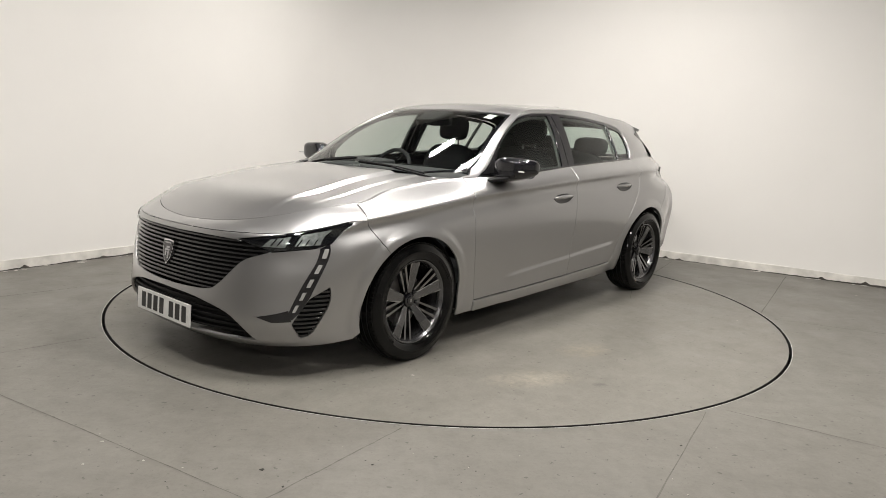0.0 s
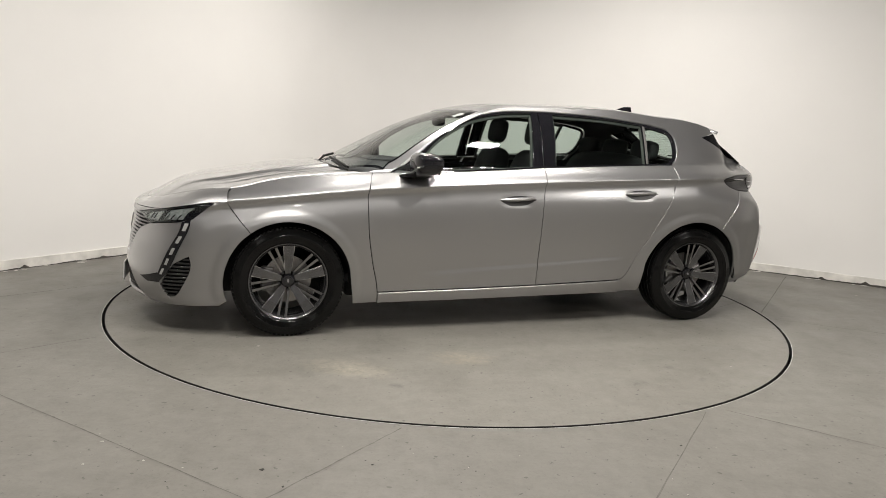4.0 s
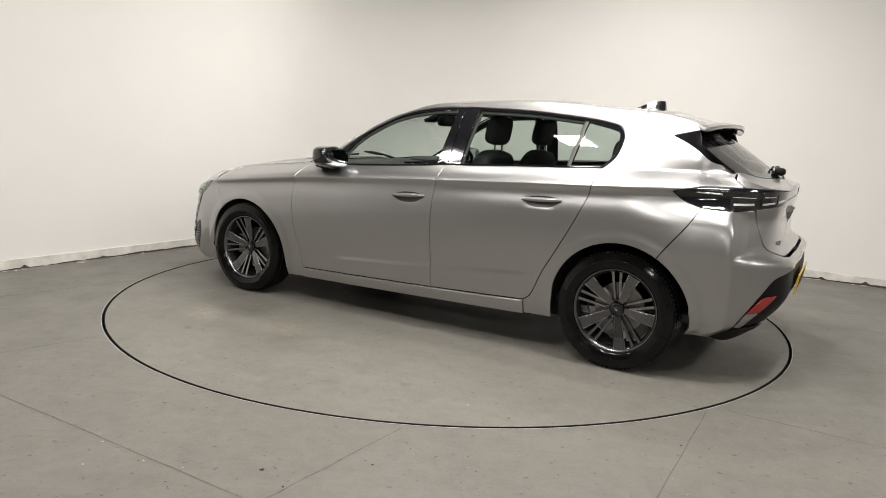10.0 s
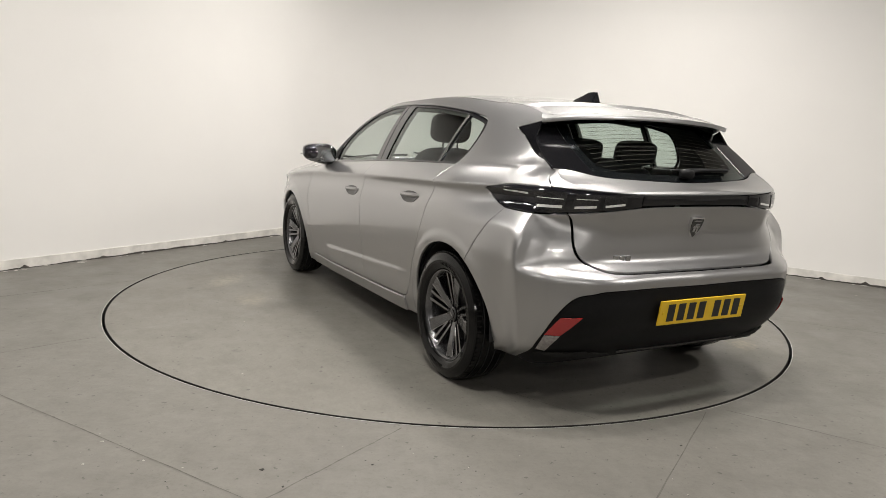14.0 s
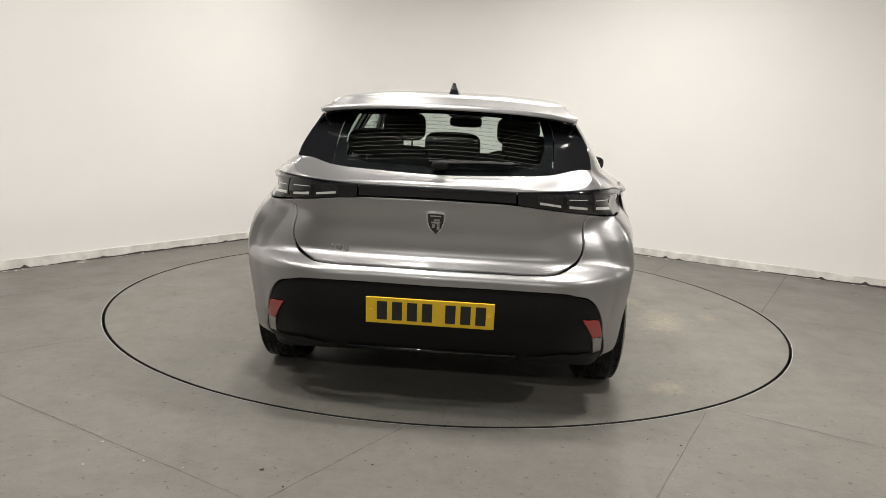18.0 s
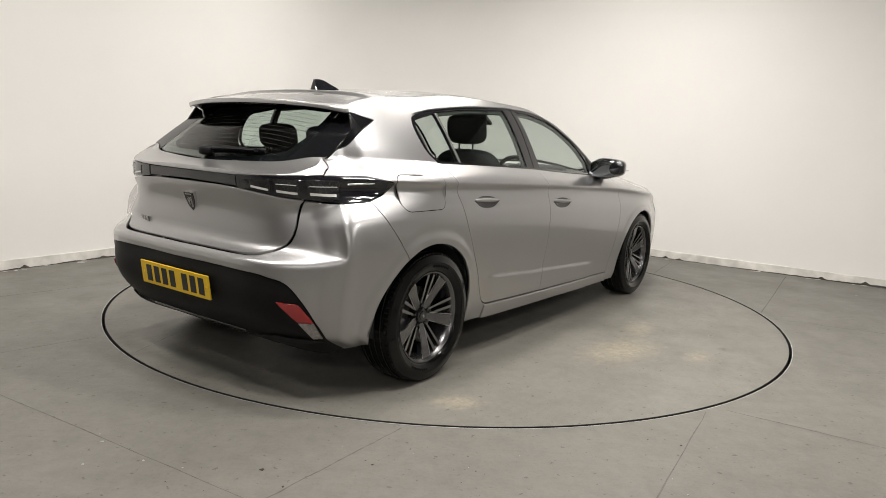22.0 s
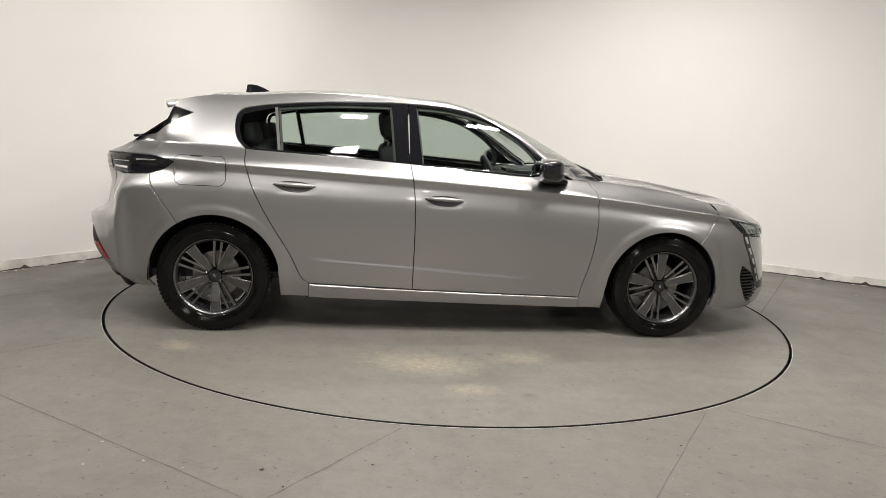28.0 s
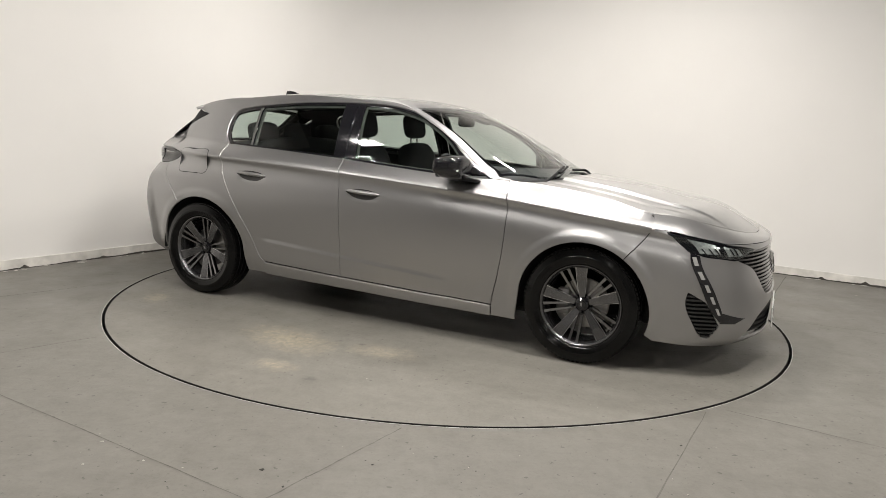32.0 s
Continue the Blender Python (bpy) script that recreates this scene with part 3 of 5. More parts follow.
# floor with the round opening of the turntable
circle = [(math.cos(2 * math.pi * i / 128), math.sin(2 * math.pi * i / 128)) for i in range(128)]
GAP_OUT, GAP_IN = TABLE_R + 0.009, TABLE_R - 0.009
flo = np.array([tuple(p) for p in outer])
ring = np.array(circle) * GAP_OUT
allv = np.vstack([flo, ring])
eds = [(i, (i + 1) % len(flo)) for i in range(len(flo))] + [(len(flo) + i, len(flo) + (i + 1) % 128) for i in range(128)]
v2, _, tris, *_ = delaunay_2d_cdt([Vector(v) for v in allv], eds, [], 0, 1e-6)
v2 = np.array([tuple(v) for v in v2])
keep = [t for t in tris if inside(flo, v2[list(t)].mean(0)[None])[0] and not inside(ring, v2[list(t)].mean(0)[None])[0]]
bm = bmesh.new()
vs = [bm.verts.new((*v, 0.0)) for v in v2]
for t in keep:
    bm.faces.new([vs[i] for i in t])
bmesh.ops.recalc_face_normals(bm, faces=bm.faces)
floor = part("floor", bm, FLOOR_MAT, None)
tagged(floor, "worn grey painted concrete floor with hairline joints", "floor", kind="structure")
bm = bmesh.new()
bmesh.ops.create_circle(bm, cap_ends=True, segments=64, radius=GAP_OUT + 0.1, matrix=Matrix.Translation((0, 0, -0.25)))
pit = part("ground", bm, GAP_SHADE, None)
tagged(pit, "dark pit floor under the turntable", "pit", kind="structure")

# pit wall, blackened so the gap reads as shaded
bm = bmesh.new()
rim_top = [bm.verts.new((GAP_OUT * x, GAP_OUT * y, 0.0)) for x, y in circle]
rim_low = [bm.verts.new((GAP_OUT * x, GAP_OUT * y, -0.25)) for x, y in circle]
for i in range(128):
    bm.faces.new((rim_top[i], rim_top[(i + 1) % 128], rim_low[(i + 1) % 128], rim_low[i]))
part("pit_wall", bm, GAP_SHADE, floor, "pit wall coloured black for the shade in the gap")
# thin pale ring: the highlight on the pit's edge, put into the colour
EDGE_GLINT = material("pit_edge_glint", (0.40, 0.39, 0.37), 0.6, var=0.4, scale=6)
bm = bmesh.new()
lo = [bm.verts.new((GAP_OUT * x, GAP_OUT * y, 0.0015)) for x, y in circle]
hi = [bm.verts.new(((GAP_OUT + 0.004) * x, (GAP_OUT + 0.004) * y, 0.0015)) for x, y in circle]
for i in range(128):
    bm.faces.new((lo[i], lo[(i + 1) % 128], hi[(i + 1) % 128], hi[i]))
part("worn_edge", bm, EDGE_GLINT, floor, "pale painted highlight along the edge of the pit")

# sawn joints in the slab
JOINTS = [((-2.75, -1.68), (-0.62, -2.91)), ((-0.16, -2.30), (-0.62, -3.0)), ((1.20, -1.96), (0.45, -3.3)), ((1.30, -1.92), (2.6, -2.72)),
          ((3.15, 1.50), (2.28, 0.0)), ((2.25, 2.03), (1.86, 1.32)), ((-3.4, -1.15), (-2.30, 0.03)), ((-2.6, -2.05), (-1.90, -1.33)), ((2.28, -0.15), (3.4, -0.58))]
for p, q in JOINTS:
    bm = bmesh.new()
    p, q = Vector(p), Vector(q)
    n = Vector((-(q - p).y, (q - p).x)).normalized() * 0.0028
    pts = 14
    rows_v = []
    for i in range(pts + 1):
        c = p.lerp(q, i / pts)
        w = n * random.uniform(0.5, 1.3)
        o = n * random.uniform(-0.8, 0.8)
        rows_v.append((bm.verts.new((*(c + w + o), 0.0012)), bm.verts.new((*(c - w + o), 0.0012))))
    for a, b in zip(rows_v, rows_v[1:]):
        bm.faces.new((a[0], b[0], b[1], a[1]))
    j = part("floor_joint", bm, JOINT_MAT, floor)

# the turntable
bm = bmesh.new()
top = bmesh.ops.create_circle(bm, cap_ends=True, segments=160, radius=GAP_IN)
disc = [f for f in bm.faces]
ext = bmesh.ops.extrude_face_region(bm, geom=disc)
bmesh.ops.translate(bm, verts=[v for v in ext["geom"] if isinstance(v, bmesh.types.BMVert)], vec=(0, 0, -0.2))
turntable = new("turntable")
tagged(turntable, "round concrete-topped vehicle turntable flush with the floor", "turntable")
deck = part("deck", bm, TABLE_MAT, turntable)
# steel darkened to carry the shade of the gap in its colour
EDGE_MAT = material("steel_edge", (0.02, 0.019, 0.018), 0.7, 0.3, var=0.3, scale=15)
bm = bmesh.new()
loops = []
for r, z in ((GAP_IN + 0.002, -0.2), (GAP_IN + 0.002, 0.0015), (GAP_IN + 0.0005, 0.0015), (GAP_IN + 0.0005, -0.01)):
    loops.append([bm.verts.new((r * math.cos(2 * math.pi * i / 160), r * math.sin(2 * math.pi * i / 160), z)) for i in range(160)])
for a, b in zip(loops, loops[1:]):
    for i in range(160):
        bm.faces.new((a[i], a[(i + 1) % 160], b[(i + 1) % 160], b[i]))
part("steel_rim", bm, EDGE_MAT, turntable, "thin steel edge coloured dark for the gap's shade")

# specks and chips lying on the floor
SPECK = material("dark_speck", (0.03, 0.027, 0.024), 0.8, var=0.3, scale=200)
CHIP = material("pale_chip", (0.36, 0.345, 0.31), 0.8, var=0.1, scale=200)


def crumb(bm, x, y, r, flat=0.45):
    vs = [bm.verts.new((x + r * random.uniform(0.6, 1.3) * math.cos(k), y + r * random.uniform(0.6, 1.3) * math.sin(k), 0.001)) for k in np.linspace(0, 2 * math.pi, 8)[:7]]
    tip = bm.verts.new((x + r * 0.2, y, r * flat + 0.001))
    for k in range(7):
        bm.faces.new((vs[k], vs[(k + 1) % 7], tip))


def scatter(name, spots, extra, box2, mat, label, parent=None):
    bm = bmesh.new()
    for x, y, r in spots:
        crumb(bm, x, y, r)
    for k in range(extra):
        crumb(bm, random.uniform(*box2[0]), random.uniform(*box2[1]), random.uniform(0.0015, 0.004))
    ob = part(name, bm, mat, parent, label)
    return tagged(ob, label, "" if parent else "debris", kind="stuff")


random.seed(8)
scatter("speck", [(-0.62, -2.71, 0.010), (-0.52, -2.82, 0.006), (-0.24, -2.63, 0.006), (0.97, -2.33, 0.006), (-0.27, -2.60, 0.004)], 45, ((-3.2, 3.4), (-3.2, -2.2)), SPECK, "dark specks of dirt on the concrete floor")
scatter("paint_chip", [(-1.26, -2.56, 0.007), (-1.05, -2.69, 0.006), (-1.24, -2.74, 0.006), (3.41, 0.79, 0.012), (-1.3, -2.5, 0.004)], 25, ((-3.2, 3.4), (-3.2, -2.3)), CHIP, "pale paint chips on the concrete floor")
scatter("chip", [(1.38, 0.96, 0.012), (-1.1, 1.7, 0.005), (0.4, -1.75, 0.005), (-0.2, 1.5, 0.005)], 20, ((-1.5, 1.5), (-1.5, 1.5)), CHIP, "pale chips on the deck", turntable)
for p, q in (((2.24, -0.10), (1.2, -0.62)), ((-2.2, 0.4), (-1.1, 0.9))):
    p, q = Vector(p), Vector(q)
    n = Vector((-(q - p).y, (q - p).x)).normalized() * 0.0016
    bm = bmesh.new()
    rows_v = []
    for i in range(15):
        c = p.lerp(q, i / 14) + n * random.uniform(-1, 1)
        rows_v.append((bm.verts.new((*(c + n * 0.6), 0.0012)), bm.verts.new((*(c - n * 0.6), 0.0012))))
    for u, v in zip(rows_v, rows_v[1:]):
        bm.faces.new((u[0], v[0], v[1], u[1]))
    part("hairline_crack", bm, JOINT_MAT, turntable, "hairline crack")

# ceiling light panels, with the two added fill lamps among them
for px, py, pz, sx, sy, watts in PANELS:
    lightfit = new("ceiling_light")
    lightfit.location = (px, py, pz)
    tagged(lightfit, "slim white ceiling LED light panel, lit; the two behind the camera are added fill", "ceiling light", "ceiling LED panels")
    bm = bmesh.new()
    box(bm, -sx / 2 - 0.03, sx / 2 + 0.03, -sy / 2 - 0.03, sy / 2 + 0.03, -0.055, 0.0, 0.006)
    part("housing", bm, FRAME_WHITE, lightfit)
    bm = bmesh.new()
    box(bm, -sx / 2, sx / 2, -sy / 2, sy / 2, -0.062, -0.056)
    part("diffuser", bm, LED, lightfit, "glowing white diffuser")
    for dx in (-sx * 0.4, sx * 0.4):
        bm = bmesh.new()
        bmesh.ops.create_cone(bm, cap_ends=True, segments=6, radius1=0.004, radius2=0.004, depth=ROOM_H - pz, matrix=Matrix.Translation((dx, 0, (ROOM_H - pz) / 2)))
        part("cord", bm, FRAME_WHITE, lightfit)


# ---------------------------------------------------------------- the car
car = new("car")
tagged(car, "silver grey five-door hatchback standing on the turntable", "car")


def arc(cx, cz, r, a0, a1, n=24):
    return [(cx + r * math.cos(radians(a0 + (a1 - a0) * i / n)), cz + r * math.sin(radians(a0 + (a1 - a0) * i / n))) for i in range(n + 1)]


def sym(*runs):
    """A closed outline from runs on the left half (top middle to bottom middle) and their mirror image."""
    left = [list(r) for r in runs]
    right = [[(-a, z) for a, z in reversed(r)] for r in reversed(left)]
    return outline(*left, *right)


FHUB, RHUB, HUB_Z = 1.206, -1.462, 0.308
F_ARCH, R_ARCH = 0.352, 0.366

meet_u = np.linspace(-1.68, -2.20, 27)
MEET = [(u, z) for u, z in zip(meet_u, shelf(meet_u + 2.915))]
rail_x = list(np.linspace(0.62, -1.735, 42))
RAIL = [(x, z) for x, z in zip(rail_x, rail(rail_x, roof)[1])]
DLO_TOP = [(-1.30, 1.045), (-1.352, 1.10), (-1.372, 1.17), (-1.368, 1.235), (-1.33, 1.274), (-1.25, 1.292), (-1.145, 1.308), (-0.825, 1.336), (-0.495, 1.347),
           (-0.365, 1.347), (-0.125, 1.334), (0.085, 1.287), (0.255, 1.203), (0.385, 1.107), (0.515, 1.003), (0.60, 0.962)]
DOOR_REAR = [(-0.93, 0.288), (-0.975, 0.325), (-1.038, 0.46), (-1.113, 0.586), (-1.202, 0.745), (-1.258, 0.868), (-1.288, 0.971), (-1.30, 1.045)]
DOOR_SPLIT = [(-0.358, 1.0), (-0.338, 0.876), (-0.327, 0.757), (-0.323, 0.55), (-0.324, 0.376), (-0.324, 0.266)]
DOOR_FRONT = [(0.69, 0.241), (0.702, 0.313), (0.731, 0.434), (0.758, 0.605), (0.765, 0.792), (0.752, 0.87), (0.72, 0.944)]
R_LAMP_LOW = [(-1.675, 0.958), (-1.74, 0.917), (-1.835, 0.888)]
R_LAMP_TOP = [(-2.085, 0.993), (-1.85, 0.99), (-1.72, 0.972), (-1.675, 0.958)]
R_SEAM = [(-1.835, 0.888), (-1.76, 0.77), (-1.665, 0.638)]
seam_a = math.degrees(math.atan2(0.638 - HUB_Z, -1.665 - RHUB))

# body side: pillars, roof rail and rear quarter in one skin
B_TIP, B_TOP = (-1.60, 1.236), (-1.735, 1.268)
B_END = min(MEET, key=lambda p: abs(p[0] + 2.045))
G_END = min(MEET, key=lambda p: abs(p[0] + 2.09))
meet_mid = [p for p in MEET if G_END[0] <= p[0] <= B_END[0]]
body_side = outline([(0.735, 0.945)] + RAIL[:1], RAIL, [RAIL[-1], B_TOP], [B_TOP, B_TIP], [B_TIP, (-1.755, 1.167), (-1.895, 1.117), B_END], meet_mid, [meet_mid[-1], (-2.085, 0.993)], R_LAMP_TOP, R_LAMP_LOW, R_SEAM,
                    arc(RHUB, HUB_Z, R_ARCH, seam_a, -10 + 24)[0:25], [(RHUB + R_ARCH * math.cos(radians(14)), HUB_Z + R_ARCH * math.sin(radians(14))), (-1.092, 0.205)],
                    [(-1.092, 0.205), (-0.93, 0.203)], [(-0.93, 0.203), (-0.93, 0.288)], DOOR_REAR, DOOR_REAR[-1:] + DOOR_REAR[-1:], DLO_TOP, [DLO_TOP[-1], (0.735, 0.945)])
both("body_side", body_side, skin, PAINT, car, h=0.0115, follow=True)

wing_x = list(np.linspace(0.80, 1.52, 16))
WING_TOP = [(0.74, 0.945)] + [(x, z) for x, z in zip(wing_x, rail(wing_x, bonnet)[1])]
F_SEAM = [(1.556, 0.762), (1.49, 0.69), (1.42, 0.60)]
fa = math.degrees(math.atan2(0.60 - HUB_Z, 1.42 - FHUB))
wing = outline([(0.735, 0.945)] + DOOR_FRONT[::-1], [(0.69, 0.241), (0.69, 0.176)], [(0.69, 0.176), (0.835, 0.172)], [(0.835, 0.172)] + [(FHUB + F_ARCH * math.cos(radians(168)), HUB_Z + F_ARCH * math.sin(radians(168)))],
               arc(FHUB, HUB_Z, F_ARCH, 168, fa), F_SEAM[::-1], [F_SEAM[0], WING_TOP[-1]], WING_TOP[::-1])
both("front_wing", wing, skin, PAINT, car, h=0.0115, follow=True)

sill = outline([(0.69, 0.238), (-0.324, 0.263), (-0.93, 0.284)], [(-0.93, 0.284), (-0.93, 0.203)], [(-0.93, 0.203), (0.69, 0.176)], [(0.69, 0.176), (0.69, 0.238)])
both("sill", sill, skin, PAINT, car, lift=0.009, rim=0.02)

BELT_F = [(0.72, 0.944), (0.375, 0.952), (0.0, 0.974), (-0.358, 1.0)]
BELT_R = [(-0.358, 1.0), (-0.8, 1.024), (-1.30, 1.045)]
SEAL = material("window_surround", (0.085, 0.084, 0.08), 0.6, var=0.1, scale=30)
doors = {}
for side in (False, True):
    fd = surface_panel("front_door", outline(BELT_F, DOOR_SPLIT, [(-0.324, 0.266), (0.69, 0.241)], DOOR_FRONT), skin, PAINT, car, h=0.0115, mirror=side, follow=True)
    rd = surface_panel("rear_door", outline(BELT_R, DOOR_REAR[::-1], [(-0.93, 0.288), (-0.324, 0.266)], DOOR_SPLIT[::-1]), skin, PAINT, car, h=0.0115, mirror=side, follow=True)
    doors[side] = fd, rd
    # window frames in gloss black with the panes set into them
    front_glass = outline([(0.42, 0.959), (-0.285, 1.001)], [(-0.285, 1.001), (-0.325, 1.335)], [(-0.325, 1.335), (-0.125, 1.322), (0.085, 1.274), (0.25, 1.190), (0.35, 1.114), (0.42, 1.034)], [(0.42, 1.034), (0.42, 0.959)])
    rear_glass = outline([(-0.445, 1.009), (-1.10, 1.042)], [(-1.10, 1.042), (-1.135, 1.297)], [(-1.135, 1.297), (-0.825, 1.325), (-0.475, 1.335)], [(-0.475, 1.335), (-0.445, 1.009)])
    quarter = outline([(-1.125, 1.05), (-1.28, 1.058)], [(-1.28, 1.058), (-1.325, 1.10), (-1.345, 1.17), (-1.342, 1.225), (-1.315, 1.252), (-1.16, 1.287)], [(-1.16, 1.287), (-1.125, 1.05)])
    top_f = DLO_TOP[9:]
    frame_f = outline([top_f[-1], (0.375, 0.955), (0.0, 0.977), (-0.362, 1.003)], [(-0.362, 1.003), (-0.372, 1.347)], [(-0.372, 1.347)] + top_f[1:])
    frame_r = outline([(-0.362, 1.003), (-0.8, 1.027), (-1.30, 1.048)], DLO_TOP[:9] + [(-0.378, 1.347)], [(-0.378, 1.347), (-0.362, 1.003)])
    surface_panel("window_frame", frame_f, skin, BLACK_GLOSS, fd, lift=-0.006, holes=[front_glass], label="gloss black", mirror=side, h=0.03)
    surface_panel("window_frame", frame_r, skin, BLACK_GLOSS, rd, lift=-0.006, holes=[rear_glass, quarter], label="gloss black", mirror=side, h=0.03)
    for nm, poly, dad in (("window", front_glass, fd), ("window", rear_glass, rd), ("quarter_window", quarter, rd)):
        surface_panel(nm, poly, skin, TINT, dad, gap=-0.004, lift=-0.011, rim=0, label="tinted pane", mirror=side)
    for poly, dad in ((front_glass, fd), (rear_glass, rd)):
        surface_panel("inner_seal", inset(poly, -0.006), skin, SEAL, dad, gap=0.0, lift=-0.022, rim=0.012, holes=[inset(poly, 0.009)], label="grey inner window surround", mirror=side, h=0.05)

# nose
LAMP_TOP = [(0.72, 0.704), (0.80, 0.718), (0.90, 0.738), (1.0, 0.754), (1.09, 0.761), (1.184, 0.762)]
BROW = [(0, 0.692), (0.15, 0.692), (0.30, 0.692), (0.45, 0.695), (0.60, 0.699)]
GRILLE = sym([(0, 0.662), (0.25, 0.664), (0.465, 0.660)], [(0.465, 0.660), (0.64, 0.618)], [(0.64, 0.618), (0.52, 0.575), (0.455, 0.51), (0.40, 0.452), (0.33, 0.418), (0.115, 0.405), (0, 0.404)])
LAMP = outline([(0.475, 0.664), (0.60, 0.684), (0.72, 0.699), (0.90, 0.733), (1.0, 0.749), (1.06, 0.752)], [(1.06, 0.752), (1.02, 0.70), (0.975, 0.662)], [(0.975, 0.662), (0.87, 0.640), (0.76, 0.630), (0.65, 0.617)], [(0.65, 0.617), (0.475, 0.664)])
FANG = outline([(0.90, 0.642), (0.965, 0.662)], [(0.965, 0.662), (0.955, 0.60), (0.90, 0.45), (0.855, 0.36), (0.80, 0.305)], [(0.80, 0.305), (0.765, 0.325)], [(0.765, 0.325), (0.82, 0.45), (0.875, 0.56), (0.90, 0.642)])
FOG = outline([(0.885, 0.405), (0.985, 0.455)], [(0.985, 0.455), (1.0, 0.40), (0.985, 0.335), (0.925, 0.24), (0.86, 0.212)], [(0.86, 0.212), (0.80, 0.285)], [(0.80, 0.285), (0.885, 0.405)])
INTAKE = sym([(0, 0.376), (0.25, 0.366), (0.44, 0.325), (0.53, 0.272)], [(0.53, 0.272), (0.62, 0.198)], [(0.62, 0.198), (0.50, 0.200), (0.155, 0.205), (0, 0.206)])
arch_front = [(2.74 - u, z) for u, z in arc(FHUB, HUB_Z, F_ARCH, fa, -18)]
bumper = sym(BROW + LAMP_TOP[:1], LAMP_TOP, [(2.74 - u, z) for u, z in F_SEAM], arch_front, [arch_front[-1], (1.15, 0.172)], [(1.15, 0.172), (0.85, 0.163), (0.4, 0.158), (0, 0.158)])
FANG_R, FOG_R, LAMP_R = [p * (-1, 1) for p in (FANG, FOG, LAMP)]
surface_panel("front_bumper", bumper, front, PAINT, car, holes=[GRILLE, INTAKE, LAMP, LAMP_R, FOG, FOG_R], h=0.018)

# bonnet and the brow in front of it
BON_LEAD = [(2.012, 0), (2.0, 0.15), (1.97, 0.30), (1.905, 0.45), (1.80, 0.575), (1.68, 0.665), (1.52, 0.757)]
ry = rail(wing_x, bonnet)[0]
BON_SIDE = [(1.52, 0.757)] + [(x, y - 0.003) for x, y in zip(wing_x[::-1], ry[::-1])]
BON_SIDE[0] = BON_SIDE[1]
BON_LEAD[-1] = BON_SIDE[1]
bonnet_poly = sym([(y, x) for x, y in BON_LEAD], [(y, x) for x, y in BON_SIDE[1:]], [(BON_SIDE[-1][1], BON_SIDE[-1][0]), (0.60, 0.86), (0.35, 0.935), (0, 0.965)])
surface_panel("bonnet", bonnet_poly[:, ::-1], bonnet, PAINT, car, h=0.012)
both("wing_corner", outline([(1.44, 0.735), (1.60, 0.735)], [(1.60, 0.735), (1.57, 0.79)], [(1.57, 0.79), (1.535, 0.825), (1.44, 0.84)], [(1.44, 0.84), (1.44, 0.735)]), skin, PAINT, car, lift=-0.0075, rim=0, label="silver grey corner under the shut line")


def loft(name, c0, c1, n, mat, parent, bulge=0.0, label="", rows=7, flare=0.0):
    """A skin between two curves in space, bowed outwards by bulge."""
    a, b = smooth_run(c0, 0.001), smooth_run(c1, 0.001)
    ia, ib = np.linspace(0, len(a) - 1, n).astype(int), np.linspace(0, len(b) - 1, n).astype(int)
    V, F = [], []
    for k in range(rows):
        t = k / (rows - 1)
        mid = a[ia] * (1 - t) + b[ib] * t
        out = mid - (0.9, 0, 0.4)
        out = out / np.linalg.norm(out, axis=1)[:, None]
        V += list(mid + out * (bulge + flare * np.abs(np.linspace(-1, 1, n)) ** 6)[:, None] * 4 * t * (1 - t))
    for k in range(rows - 1):
        for i in range(n - 1):
            F.append((k * n + i, k * n + i + 1, (k + 1) * n + i + 1, (k + 1) * n + i))
    return link_mesh(name, V, F, mat, parent, label)


edge2 = np.array(BROW + LAMP_TOP)
e3 = front(edge2)
b3 = bonnet(np.array(BON_LEAD))
full_e = np.vstack([(e3 * (1, -1, 1))[::-1], e3[1:]])
full_b = np.vstack([(b3 * (1, -1, 1))[::-1], b3[1:]])
loft("brow_panel", full_b, full_e, 90, PAINT, car, bulge=0.005, flare=0.007)

# roof, windscreen, spoiler, rear screen
rx = np.linspace(0.0, -1.45, 30)
yr = rail(rx, roof)[0]
roof_poly = sym([(0, 0.085), (0.25, 0.075), (0.45, 0.045), (yr[0] - 0.003, 0.0)], [(y - 0.003, x) for x, y in zip(rx, yr)], [(yr[-1] - 0.003, -1.45), (0.3, -1.43), (0, -1.425)])
surface_panel("roof", roof_poly[:, ::-1], roof, PAINT, car, h=0.035)
sx = np.linspace(-1.455, -1.70, 10)
ys = rail(sx, roof)[0]
spoiler_poly = sym([(0, -1.43), (0.3, -1.435), (ys[0] - 0.003, -1.455)], [(y - 0.003, x) for x, y in zip(sx, ys)], [(ys[-1] - 0.003, -1.70), (0.585, -1.775), (0.45, -1.815), (0.2, -1.838), (0, -1.842)])


def spoiler_top(q):
    q = np.asarray(q, float)
    x, y = q[:, 0], np.abs(q[:, 1])
    edge = 0.09 * y ** 2
    dip = 0.014 * step_up(-1.50, -1.545, x + edge) * (1 - step_up(-1.745, -1.80, x - edge)) * step_up(0.56, 0.46, y)
    return roof(q) - np.stack([0 * x, 0 * x, dip], 1)


